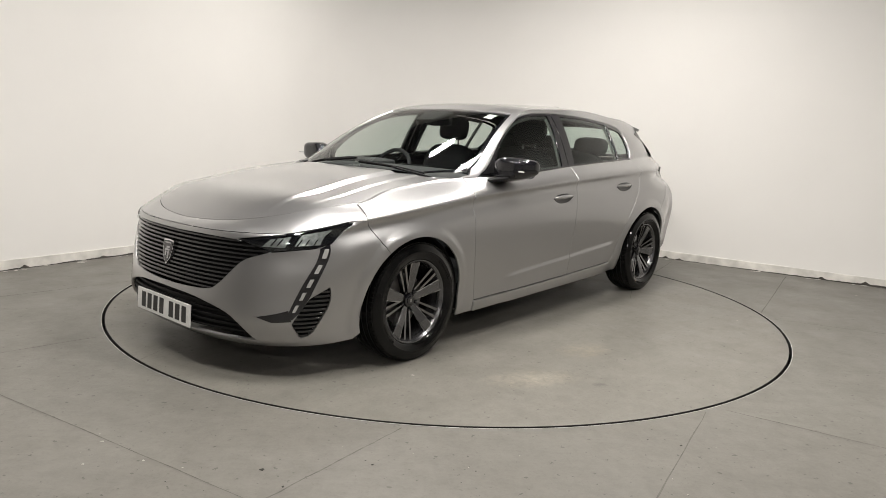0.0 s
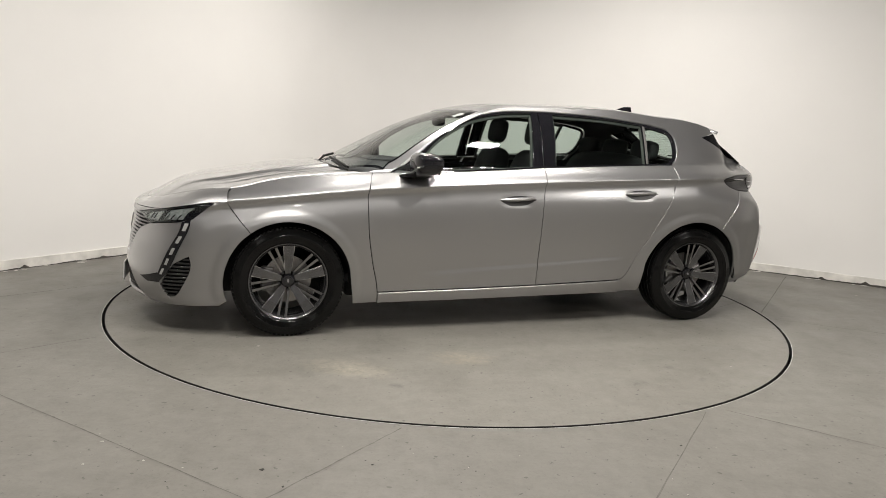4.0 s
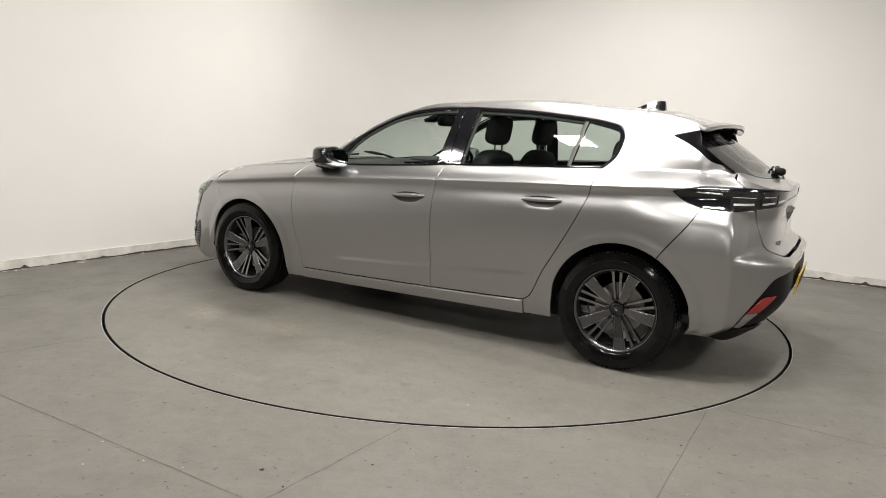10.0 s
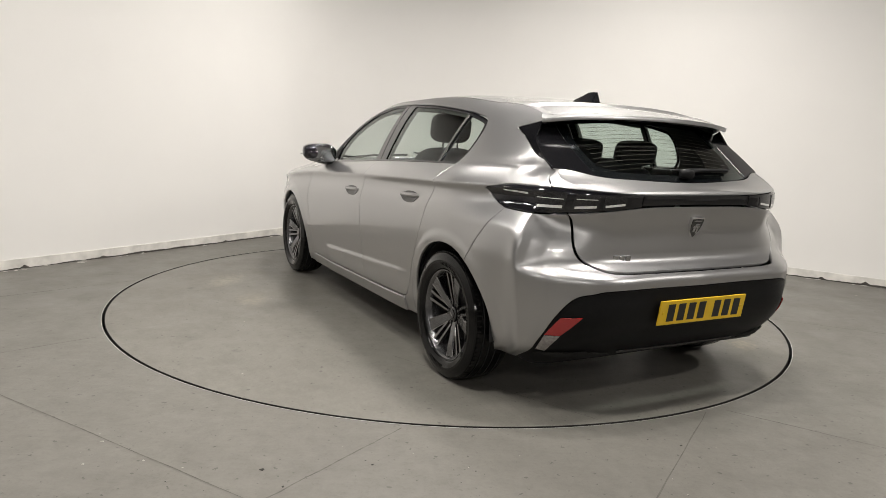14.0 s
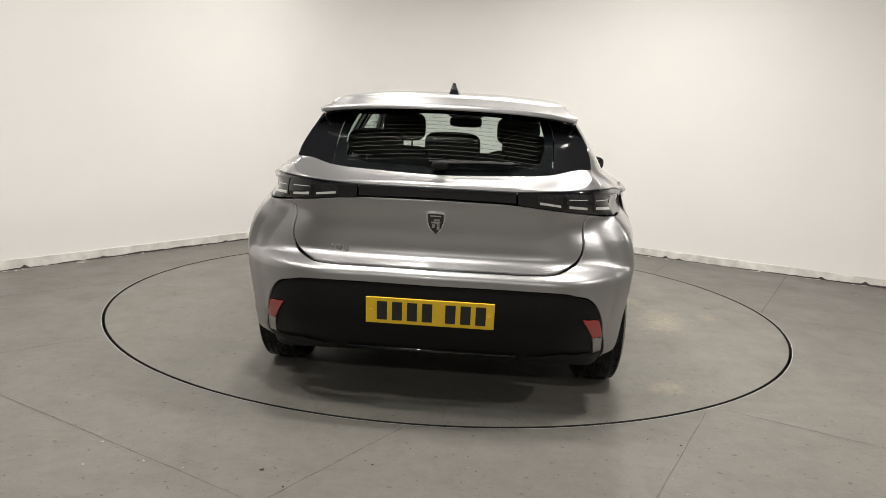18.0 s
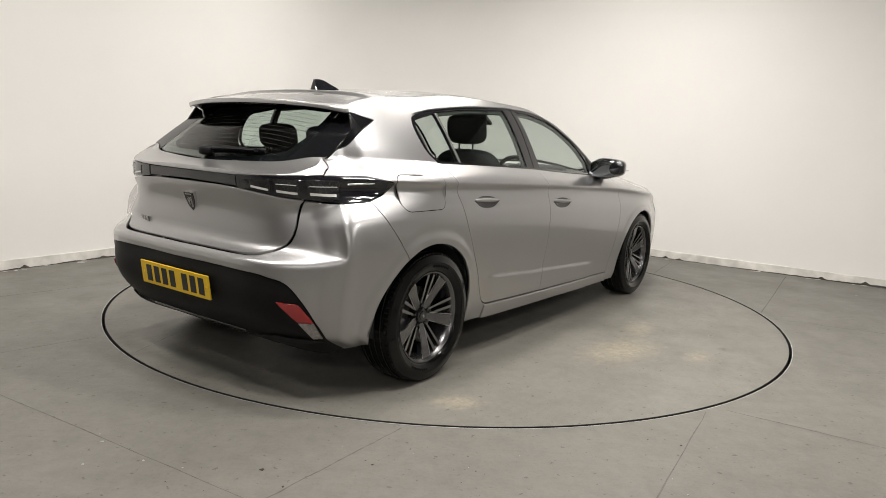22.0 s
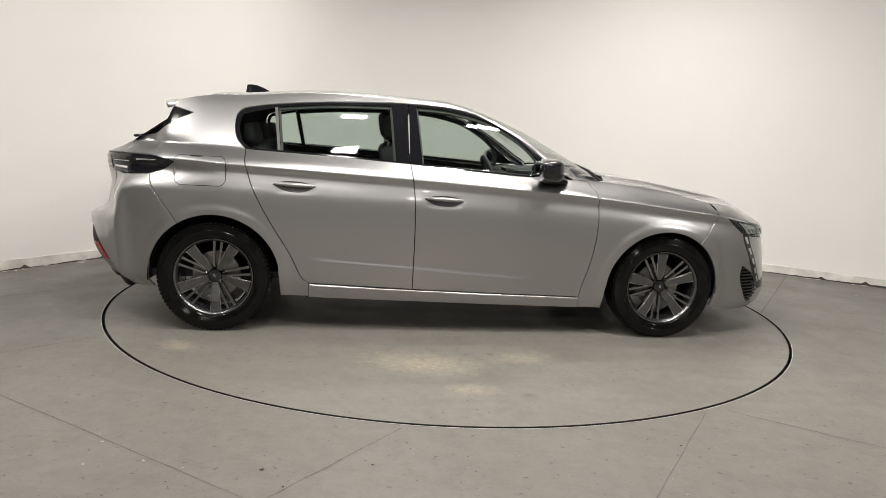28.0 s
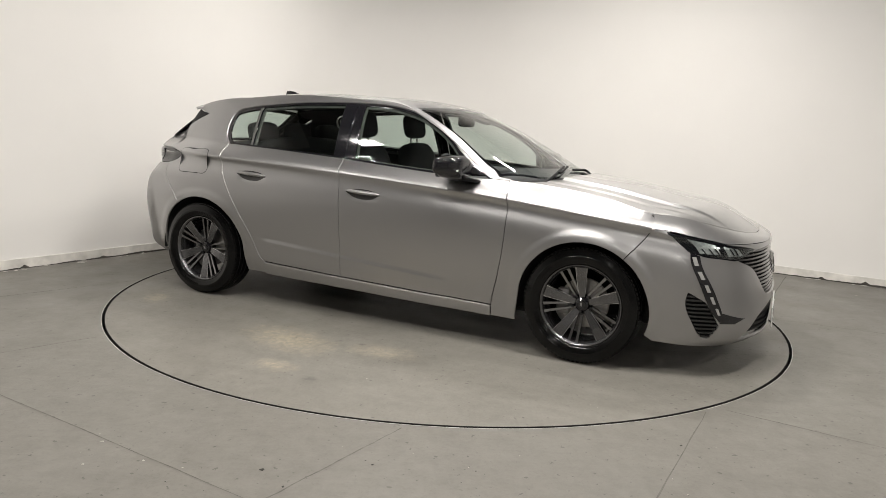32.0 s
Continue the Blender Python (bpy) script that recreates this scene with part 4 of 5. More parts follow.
surface_panel("spoiler", spoiler_poly[:, ::-1], spoiler_top, PAINT, car, rim=0.02, h=0.012)
wx = np.linspace(0.02, 0.66, 24)
wy = rail(wx, roof)[0]
wind = sym([(0, 0.095), (0.25, 0.085), (0.45, 0.055), (wy[0] - 0.055, 0.02)], [(y - 0.055, x) for x, y in zip(wx, wy)], [(wy[-1] - 0.055, 0.66), (0.5, 0.84), (0.25, 0.895), (0, 0.91)])
px2 = np.linspace(0.005, 0.74, 26)
py2 = rail(px2, roof)[0]
pillar = outline([(x, y - 0.003) for x, y in zip(px2, py2)], [(0.74, py2[-1] - 0.003), (0.74, py2[-1] - 0.052)], [(x, y - 0.052) for x, y in zip(px2[::-1], py2[::-1])], [(0.005, py2[0] - 0.052), (0.005, py2[0] - 0.003)])
both("a_pillar", pillar, roof, PAINT, car, gap=0.001, rim=0.012, h=0.02)
surface_panel("windscreen", wind[:, ::-1], roof, CLEAR, car, rim=0, lift=-0.006, h=0.05, label="clear windscreen")

gx = np.linspace(-1.70, -1.935, 14)
gy = rail(gx, tail_glass)[0]
pane = sym([(0, -1.665), (0.4, -1.665), (0.45, -1.66)], [(0.45, -1.66), (0.475, -1.75), (0.478, -1.86), (0.467, -2.02)], [(0.467, -2.02), (0.33, -2.062), (0, -2.105)])
surface_panel("rear_screen", pane[:, ::-1], tail_glass, TINT, car, rim=0, h=0.04, label="dark tinted rear window")
blade = outline([(-1.66, 0.452), (-1.75, 0.477), (-1.86, 0.480), (-2.02, 0.469)], [(-2.02, 0.469), (-1.966, 0.565), (-1.943, 0.63), (-1.935, gy[-1])], [(x, y) for x, y in zip(gx[::-1], gy[::-1])], [(-1.70, gy[0]), (-1.66, 0.452)])
side_blade = outline([B_TIP, B_TOP], [B_TOP] + [p for p in MEET if p[1] < 1.20 and p[0] > B_END[0]] + [B_END], [B_END, (-1.895, 1.117), (-1.755, 1.167), B_TIP])
both("side_blade", side_blade, skin, BLADE, car, gap=0.0015, rim=0.01, label="gloss black corner blade")
both("rear_screen_blade", blade, tail_glass, BLADE, car, gap=0.001, rim=0.01, label="gloss black side blade")

# tailgate, lamps and rear bumper
sb = list(np.linspace(0, 0.825, 16))
SHELF = [(b, z - 0.003) for b, z in zip(sb, shelf(sb))]
s3 = rear(np.array(SHELF))
g3 = tail_glass(np.array([(-2.11, 0), (-2.068, 0.33), (-2.03, 0.46), (-1.968, 0.565), (-1.945, 0.63), (-1.937, float(gy[-1]))]))
loft("tailgate_shelf", np.vstack([(g3 * (1, -1, 1))[::-1], g3[1:]]), np.vstack([(s3 * (1, -1, 1))[::-1], s3[1:]]), 70, PAINT, car, bulge=-0.006)
GATE = sym([(0, 0.926), (0.38, 0.920), (0.74, 0.886)], [(0.74, 0.886), (0.695, 0.795), (0.62, 0.71), (0.54, 0.672), (0.42, 0.654), (0, 0.652)])
surface_panel("tailgate", GATE, rear, PAINT, car, h=0.02)
BAR = sym([(0, 0.975), (0.38, 0.975)], [(0.38, 0.975), (0.38, 0.926)], [(0.38, 0.926), (0, 0.932)])
surface_panel("lamp_bar", BAR, rear, BLACK_GLOSS, car, lift=-0.004, label="gloss black bar between the lamps")
TOPSTRIP = sym(SHELF, [SHELF[-1], (0.825, 0.997)], [(0.825, 0.997), (0.62, 0.988), (0.38, 0.978), (0, 0.978)])
surface_panel("tailgate_edge", TOPSTRIP, rear, PAINT, car, gap=0.0, h=0.03)
TLAMP = outline([(0.385, 0.976), (0.62, 0.986), (0.82, 0.992)], [(u + 2.915, z) for u, z in R_LAMP_TOP], [(u + 2.915, z) for u, z in R_LAMP_LOW], [(1.03, 0.888), (0.86, 0.882), (0.74, 0.889), (0.45, 0.915), (0.385, 0.922)], [(0.385, 0.922), (0.385, 0.976)])
for side in (1, -1):
    surface_panel("tail_lamp", TLAMP * (side, 1), rear, BLACK_GLOSS, car, lift=-0.002, label="smoked tail lamp with segmented clear lenses")
BLACK_TOP = [(0, 0.585), (0.47, 0.585), (0.59, 0.572), (0.665, 0.548), (0.73, 0.47), (0.785, 0.37), (0.83, 0.285), (0.845, 0.235)]
r_arch = [(u + 2.915, z) for u, z in arc(RHUB, HUB_Z, R_ARCH, 180 - 14, seam_a)]
rbump = sym([(0, 0.648), (0.42, 0.650), (0.545, 0.668), (0.625, 0.706), (0.70, 0.793), (0.745, 0.883)], [(0.745, 0.883), (0.80, 0.881), (0.86, 0.879), (1.03, 0.885)], [(u + 2.915, z) for u, z in R_SEAM],
            r_arch[::-1], [r_arch[0], (1.092, 0.32), (1.080, 0.262), (1.062, 0.238)], [(1.062, 0.238), (0.845, 0.235)], BLACK_TOP[::-1])
surface_panel("rear_bumper", rbump, rear, PAINT, car, h=0.018)
DIFF = sym(BLACK_TOP, [BLACK_TOP[-1], (0.70, 0.215), (0.5, 0.24), (0.2, 0.25), (0, 0.25)])
surface_panel("rear_valance", DIFF, rear, BLACK, car, lift=-0.006, label="matt black lower bumper", h=0.03)

# lamps, grille and intake behind the bumper's openings
for side in (1, -1):
    surface_panel("headlamp", LAMP * (side, 1), front, BLACK_GLOSS, car, lift=-0.004, label="slim headlamp in a gloss black bezel")
    surface_panel("daylight_fang", FANG * (side, 1), front, BLACK_GLOSS, car, lift=0.003, rim=0.01, label="gloss black fang with clear light blocks")
    surface_panel("corner_vent", FOG * (side, 1), front, BLACK, car, lift=-0.02, rim=0.0, label="black slatted corner vent")
surface_panel("grille", GRILLE, front, DARK, car, lift=-0.04, rim=0, label="black horizontal-slat grille")
surface_panel("lower_intake", INTAKE, front, DARK, car, lift=-0.04, rim=0, label="black lower air intake")


# ---------------------------------------------------------------- fittings on the skin
def slats(poly, zs, height, surf, mat, parent, lift, rim, sides=(1,), name="slat"):
    """Level slats across an opening, cut to its outline."""
    made = []
    for z in zs:
        m = z + height / 2
        xs = []
        for (x0, y0), (x1, y1) in zip(poly, np.roll(poly, -1, 0)):
            if (y0 > m) != (y1 > m):
                xs.append(x0 + (x1 - x0) * (m - y0) / (y1 - y0))
        if len(xs) < 2:
            continue
        a, b = min(xs), max(xs)
        line = outline([(a, z), (b, z)], [(b, z), (b, z + height)], [(b, z + height), (a, z + height)], [(a, z + height), (a, z)], step=0.03)
        for s in sides:
            made.append(surface_panel(name, line * (s, 1), surf, mat, parent, gap=0.0, rim=rim, lift=lift, h=0.05))
    return made


def blocks(polys, surf, mat, parent, lift, name, label="", rim=0.006):
    return [surface_panel(name, outline(*[[p[i], p[(i + 1) % len(p)]] for i in range(len(p))]), surf, mat, parent, gap=0.0, rim=rim, lift=lift, h=0.02, label=label) for p in polys]


SLAT = material("grille_slat", (0.014, 0.014, 0.015), 0.22, 0.2, 0.5)
LAMP_SILVER = material("lamp_reflector", (0.34, 0.345, 0.35), 0.25, 0.5, 0.5, var=0.5, scale=70)
kids = {o.name.split(".")[0]: o for o in car.children}
slats(GRILLE, np.arange(0.418, 0.655, 0.0195), 0.0085, front, SLAT, kids["grille"], -0.006, 0.02)
slats(INTAKE, np.arange(0.225, 0.37, 0.030), 0.010, front, BLACK, kids["lower_intake"], -0.016, 0.02)
NOTCH = outline([(0.60, 0.318), (0.70, 0.338), (0.775, 0.356)], [(0.775, 0.356), (0.80, 0.298)], [(0.80, 0.298), (0.69, 0.292)], [(0.69, 0.292), (0.60, 0.318)])
for s in (1, -1):
    surface_panel("side_slot", NOTCH * (s, 1), front, BLACK_GLOSS, car, lift=0.002, rim=0.01, label="gloss black slot")
vents = [o for o in car.children if o.name.startswith("corner_vent")]
for v, s in zip(vents, (1, -1)):
    slats(FOG, np.arange(0.222, 0.452, 0.021), 0.009, front, SLAT, v, -0.001, 0.018, sides=(s,))
lamps = [o for o in car.children if o.name.startswith("headlamp")]
for v, s in zip(lamps, (1, -1)):
    P = [[(0.60, 0.640), (0.715, 0.640), (0.745, 0.690), (0.645, 0.676)], [(0.765, 0.648), (0.905, 0.655), (0.945, 0.722), (0.80, 0.698)]]
    blocks([[(a * s, z) for a, z in p] for p in P], front, LAMP_SILVER, v, -0.001, "reflector", "faceted bright reflector")
    P = [[(0.612 + k, 0.646), (0.618 + k, 0.646), (0.648 + k, 0.678), (0.642 + k, 0.678)] for k in (0.03, 0.06, 0.16, 0.20, 0.245)]
    P += [[(0.58, 0.6685), (0.96, 0.7325), (0.96, 0.7355), (0.58, 0.6715)]]
    blocks([[(a * s, z) for a, z in p] for p in P], front, BLACK_GLOSS, v, 0.003, "divider", rim=0.004)
    cover = surface_panel("lens_cover", LAMP * (s, 1), front, CLEAR, v, gap=0.004, lift=0.005, rim=0, label="clear cover", h=0.04)
fangs = [o for o in car.children if o.name.startswith("daylight_fang")]
for v, s in zip(fangs, (1, -1)):
    P = []
    for k, (ca, cz) in enumerate([(0.930, 0.615), (0.902, 0.545), (0.872, 0.48), (0.842, 0.42), (0.812, 0.362)]):
        w, hh = 0.0125 - 0.001 * k, 0.021 - 0.001 * k
        P.append([(s * (ca - w - 0.008), cz - hh), (s * (ca + w - 0.008), cz - hh), (s * (ca + w + 0.008), cz + hh), (s * (ca - w + 0.008), cz + hh)])
    blocks(P, front, FANG_LENS, v, 0.006, "light_block", "clear block")

# dark grey that paints the shade behind the door handles
HANDLE_SHADE = material("handle_shade_grey", (0.035, 0.034, 0.034), 0.35, 0.2, 0.3)
# tail lamps
tls = [o for o in car.children if o.name.startswith("tail_lamp")]
LENS_SMOKE = material("smoked_lens", (0.022, 0.022, 0.023), 0.12, 0.1, 0.5, var=0.4, scale=120)
for v, s in zip(tls, (1, -1)):
    P = [[(0.475, 0.924), (0.592, 0.912), (0.592, 0.968), (0.475, 0.966)], [(0.612, 0.910), (0.722, 0.902), (0.722, 0.974), (0.612, 0.971)], [(0.755, 0.901), (0.90, 0.896), (0.915, 0.978), (0.755, 0.977)]]
    blocks([[(b * s, z) for b, z in p] for p in P], rear, LENS_SMOKE, v, 0.0005, "lens", "smoked clear segment")
    P = [[(0.485, 0.930), (0.582, 0.920), (0.582, 0.929), (0.485, 0.939)], [(0.622, 0.917), (0.712, 0.910), (0.712, 0.920), (0.622, 0.927)], [(0.765, 0.910), (0.888, 0.906), (0.890, 0.917), (0.765, 0.921)]]
    P += [[(a0, z0), (a1, z1), (a1, z1 + 0.003), (a0, z0 + 0.003)] for a0, z0, a1, z1 in ((0.765, 0.946, 0.895, 0.946), (0.622, 0.950, 0.712, 0.949))]
    P += [[(0.95, 0.955), (1.10, 0.960), (1.115, 0.964), (0.95, 0.962)]]
    blocks([[(b * s, z) for b, z in p] for p in P], rear, LENS, v, 0.002, "light_line", "bright strip", rim=0.003)

# rear reflectors, plates, badges
REVERSE = material("reversing_lens", (0.30, 0.28, 0.27), 0.2, 0.3, 0.5, var=0.3, scale=80)
for s in (1, -1):
    P = [(0.63, 0.472), (0.715, 0.462), (0.772, 0.378), (0.70, 0.382)]
    blocks([[(b * s, z) for b, z in P]], rear, RED, car, 0.002, "rear_reflector", "red reflector")
    P = [(0.70, 0.378), (0.772, 0.374), (0.803, 0.303), (0.745, 0.297)]
    blocks([[(b * s, z) for b, z in P]], rear, REVERSE, car, 0.002, "reversing_lamp", "clear lens")
    # flat black patch painted as the shade inside a vent
    P = [(0.63, 0.262), (0.80, 0.285), (0.54, 0.300), (0.40, 0.275)]
    blocks([[(b * s, z) for b, z in P]], rear, GAP_SHADE, car, 0.003, "valance_vent", "flat black patch for the shade in a vent", rim=0.004)
blocks([[(-0.36, 0.277), (0.36, 0.277), (0.36, 0.285), (-0.36, 0.285)]], rear, BLACK_GLOSS, car, 0.004, "valance_strip", "gloss black strip")


def number_plate(name, m, mat, label):
    bm = bmesh.new()
    box(bm, -0.004, 0.004, -0.26, 0.26, -0.0555, 0.0555, 0.002)
    pl = part(name, bm, mat, car, label)
    pl.matrix_basis = m
    widths = [0.050, 0.050, 0.050, 0.050, None, 0.050, 0.050, 0.050]
    y = -0.214
    for w in widths:
        if w is None:
            y += 0.033
            continue
        bm = bmesh.new()
        box(bm, 0.0035, 0.0052, y, y + w * 0.82, -0.0395, 0.0395)
        part("bar", bm, INK, pl)
        y += 0.061
    for yy in (-0.238, 0.238):
        bm = bmesh.new()
        bmesh.ops.create_cone(bm, cap_ends=True, segments=12, radius1=0.006, radius2=0.005, depth=0.003, matrix=Matrix.Translation((0.0055, yy, 0)) @ Matrix.Rotation(math.pi / 2, 4, "Y"))
        part("screw", bm, mat, pl)
    return pl


number_plate("front_plate", pose(float(NOSE_X(0.268)), 0, 0.268, 0, -3, 0), WHITE_PLATE, "white number plate with dark character bars")
number_plate("rear_plate", pose(float(TAIL_X(0.478)) - 0.006, 0, 0.478, 0, 8, 180), YELLOW, "yellow number plate with dark character bars")


def shield(name, m, sc):
    """A shield badge: dark field, bright rim and a plain bright device."""
    pts = [(-0.5, 0.62), (0, 0.66), (0.5, 0.62), (0.49, 0.15), (0.34, -0.33), (0, -0.72), (-0.34, -0.33), (-0.49, 0.15)]
    def slab(scale, d0, d1):
        bm = bmesh.new()
        lo = [bm.verts.new((d0, y * scale * sc, z * scale * sc)) for y, z in pts]
        hi = [bm.verts.new((d1, y * scale * sc, z * scale * sc)) for y, z in pts]
        bm.faces.new(lo)
        bm.faces.new(hi)
        for i in range(8):
            bm.faces.new((lo[i], lo[(i + 1) % 8], hi[(i + 1) % 8], hi[i]))
        return bm
    b = part(name, slab(1.0, -0.012, 0.006), CHROME, car, "dark shield badge with a bright rim")
    b.matrix_basis = m
    part("field", slab(0.88, 0.004, 0.008), BLACK_GLOSS, b)
    bm = bmesh.new()
    for y0, y1, z0, z1 in ((-0.24, 0.26, 0.02, 0.14), (-0.20, -0.02, -0.25, 0.0), (0.06, 0.22, -0.38, 0.0), (-0.1, 0.24, 0.16, 0.28), (-0.3, 0.3, 0.42, 0.50)):
        box(bm, 0.007, 0.0095, y0 * sc, y1 * sc, z0 * sc, z1 * sc, 0.0008)
    part("device", bm, SATIN, b, "plain bright device")
    return b


shield("front_badge", pose(float(NOSE_X(0.545)) - 0.002, 0, 0.545, 0, -10, 0), 0.092)
shield("rear_badge", pose(float(TAIL_X(0.832)) - 0.005, 0, 0.832, 0, 19, 180), 0.075)
for nm, m, w in (("nose_lettering", pose(2.035, 0, float(BONNET_Z(2.035)) - 0.002, 0, -55, 0), 0.016), ("tail_lettering", Matrix.Translation(rear(np.array([(0.40, 0.705)]))[0] - np.array((0.002, 0, 0))) @ pose(0, 0, 0, 0, 12, 180 - 10), 0.020)):
    base = None
    for k in (-1, 0, 1):
        bm = bmesh.new()
        box(bm, -0.004, 0.004, k * w * 1.5 - w * 0.6, k * w * 1.5 + w * 0.6, -w * 0.62, w * 0.62, 0.001)
        ob = part(nm if base is None else "bar", bm, SATIN, car if base is None else base, "satin metal model lettering as plain bars" if base is None else "")
        if base is None:
            base = ob
            base.matrix_basis = m

# fuel flap on the right flank
def rounded(u0, u1, z0, z1, r):
    out = []
    for cx, cz, a in ((u1 - r, z1 - r, 0), (u0 + r, z1 - r, 90), (u0 + r, z0 + r, 180), (u1 - r, z0 + r, 270)):
        out += [(cx + r * math.cos(radians(a + k * 15)), cz + r * math.sin(radians(a + k * 15))) for k in range(7)]
    return np.array(out)


flap = rounded(-1.672, -1.392, 0.838, 0.996, 0.04)
# shut line's shade as a black sheet under the flap
surface_panel("fuel_flap_gap", flap, skin, GAP_SHADE, car, gap=-0.0035, lift=0.0010, rim=0, h=0.0115, follow=True, label="black sheet for the shade in the shut line", mirror=True)
surface_panel("fuel_flap", flap, skin, PAINT, car, gap=0.0, lift=0.0020, rim=0.002, h=0.0115, follow=True, label="silver grey fuel flap", mirror=True)


# ---------------------------------------------------------------- rounded solids
def superball(bm, m, e1=0.5, e2=0.5, nu=28, nv=16):
    """A rounded block: exponents below 1 make it boxier."""
    def pw(v, e):
        return math.copysign(abs(v) ** e, v)
    rows_v = []
    for j in range(1, nv):
        p = -math.pi / 2 + math.pi * j / nv
        rows_v.append([bm.verts.new(m @ Vector((pw(math.cos(p), e1) * pw(math.cos(2 * math.pi * i / nu), e2), pw(math.cos(p), e1) * pw(math.sin(2 * math.pi * i / nu), e2), pw(math.sin(p), e1)))) for i in range(nu)])
    lo, hi = bm.verts.new(m @ Vector((0, 0, -1))), bm.verts.new(m @ Vector((0, 0, 1)))
    for a, b in zip(rows_v, rows_v[1:]):
        for i in range(nu):
            bm.faces.new((a[i], a[(i + 1) % nu], b[(i + 1) % nu], b[i]))
    for i in range(nu):
        bm.faces.new((rows_v[0][i], lo, rows_v[0][(i + 1) % nu]))
        bm.faces.new((rows_v[-1][i], rows_v[-1][(i + 1) % nu], hi))


def size(x, y, z, sx, sy, sz, rx=0, ry=0, rz=0):
    return pose(x, y, z, rx, ry, rz) @ Matrix.Diagonal((sx, sy, sz, 1))


def flip_if(m, right):
    return Matrix.Diagonal((1, -1, 1, 1)) @ m if right else m


for right in (False, True):
    fd, rd = doors[right]
    # pull handles on lens-shaped patches, coloured dark for the recess's shade
    for dad, hx, hz, tilt in ((fd, -0.158, 0.806, 2.5), (rd, -1.015, 0.856, 2.5)):
        lens = outline([(hx + 0.120, hz - 0.006), (hx + 0.05, hz + 0.018), (hx - 0.05, hz + 0.022), (hx - 0.120, hz + 0.002)], [(hx - 0.120, hz + 0.002), (hx - 0.05, hz - 0.032), (hx + 0.05, hz - 0.036), (hx + 0.120, hz - 0.006)], step=0.008)
        rc = surface_panel("handle_recess", lens, skin, HANDLE_SHADE, dad, gap=0.0, rim=0.004, lift=0.003, h=0.012, mirror=right, label="dark grey patch painted as the recess's shade")
        y0 = float(skin(np.array([(hx, hz + 0.014)]))[0, 1])
        bm = bmesh.new()
        superball(bm, flip_if(size(hx, y0 + 0.004, hz + 0.003, 0.116, 0.024, 0.0128, 0, tilt, 0), right), 0.85, 0.95, 40, 16)
        hnd = part("handle", bm, PAINT, dad, "body-coloured pull handle", smooth=True, angle=60)
        bm = bmesh.new()
        superball(bm, flip_if(size(hx, y0 + 0.018, hz - 0.004, 0.070, 0.006, 0.0035, 0, tilt, 0), right), 0.9, 0.9, 28, 10)
        part("chrome_strip", bm, CHROME, hnd, "bright strip", smooth=True, angle=60)
    # door mirror
    bm = bmesh.new()
    superball(bm, flip_if(size(0.508, 0.945, 1.005, 0.075, 0.125, 0.072, 0, 0, -8), right), 0.55, 0.75, 36, 20)
    for v in bm.verts:
        y = abs(v.co.y)
        v.co.z = 1.005 + (v.co.z - 1.005) * (1.05 - 0.35 * max(0, (y - 0.9) / 0.17)) + 0.012 * (y - 0.93) / 0.12
        v.co.x += 0.03 * max(0, (0.945 - y) / 0.12) - 0.045 * max(0, (y - 0.95) / 0.12) ** 2
    mir = part("door_mirror", bm, BLACK_GLOSS, fd, "gloss black door mirror", smooth=True, angle=60)
    mir.location = (-0.065, 0.035 if right else -0.035, -0.008)
    bm = bmesh.new()
    superball(bm, flip_if(size(0.436, 0.945, 1.005, 0.006, 0.10, 0.055, 0, 0, -8), right), 0.5, 0.5, 24, 12)
    part("mirror_glass", bm, MIRROR, mir, "mirror glass", smooth=True)
    bm = bmesh.new()
    superball(bm, flip_if(size(0.56, 0.865, 0.944, 0.075, 0.085, 0.014, 10, 4, 14), right), 0.6, 0.6, 24, 12)
    part("arm", bm, BLACK, mir, "matt black arm", smooth=True)
    bm = bmesh.new()
    superball(bm, flip_if(size(0.565, 1.005, 0.998, 0.008, 0.055, 0.005, 0, 0, -22), right), 0.6, 0.6, 16, 8)
    part("indicator", bm, LENS, mir, "clear indicator strip", smooth=True)
    # sail panel ahead of the window
    sail = outline([(0.60, 0.960), (0.43, 0.972)], [(0.43, 0.972), (0.43, 1.06)], [(0.43, 1.06), (0.515, 0.995), (0.60, 0.960)])
    surface_panel("sail_panel", sail, skin, BLACK, fd, gap=0.001, lift=-0.003, rim=0.004, mirror=right, label="black corner panel")
    # waist strips
    for dad, run in ((fd, BELT_F[1:]), (rd, BELT_R)):
        top_run = [(u, z + 0.006) for u, z in run]
        st = outline([(u, z - 0.002) for u, z in run], [(run[-1][0], run[-1][1] - 0.002), top_run[-1]], top_run[::-1], [top_run[0], (run[0][0], run[0][1] - 0.002)])
        surface_panel("waist_strip", st, skin, BLACK_GLOSS, dad, gap=0.0, lift=0.003, rim=0.006, mirror=right, label="gloss black strip")
    div = outline([(-1.104, 1.045), (-1.121, 1.048)], [(-1.121, 1.048), (-1.156, 1.29)], [(-1.156, 1.29), (-1.139, 1.292)], [(-1.139, 1.292), (-1.104, 1.045)])
    surface_panel("window_divider", div, skin, SEAL, rd, gap=0.0, lift=-0.004, rim=0.006, mirror=right, label="satin divider bar")

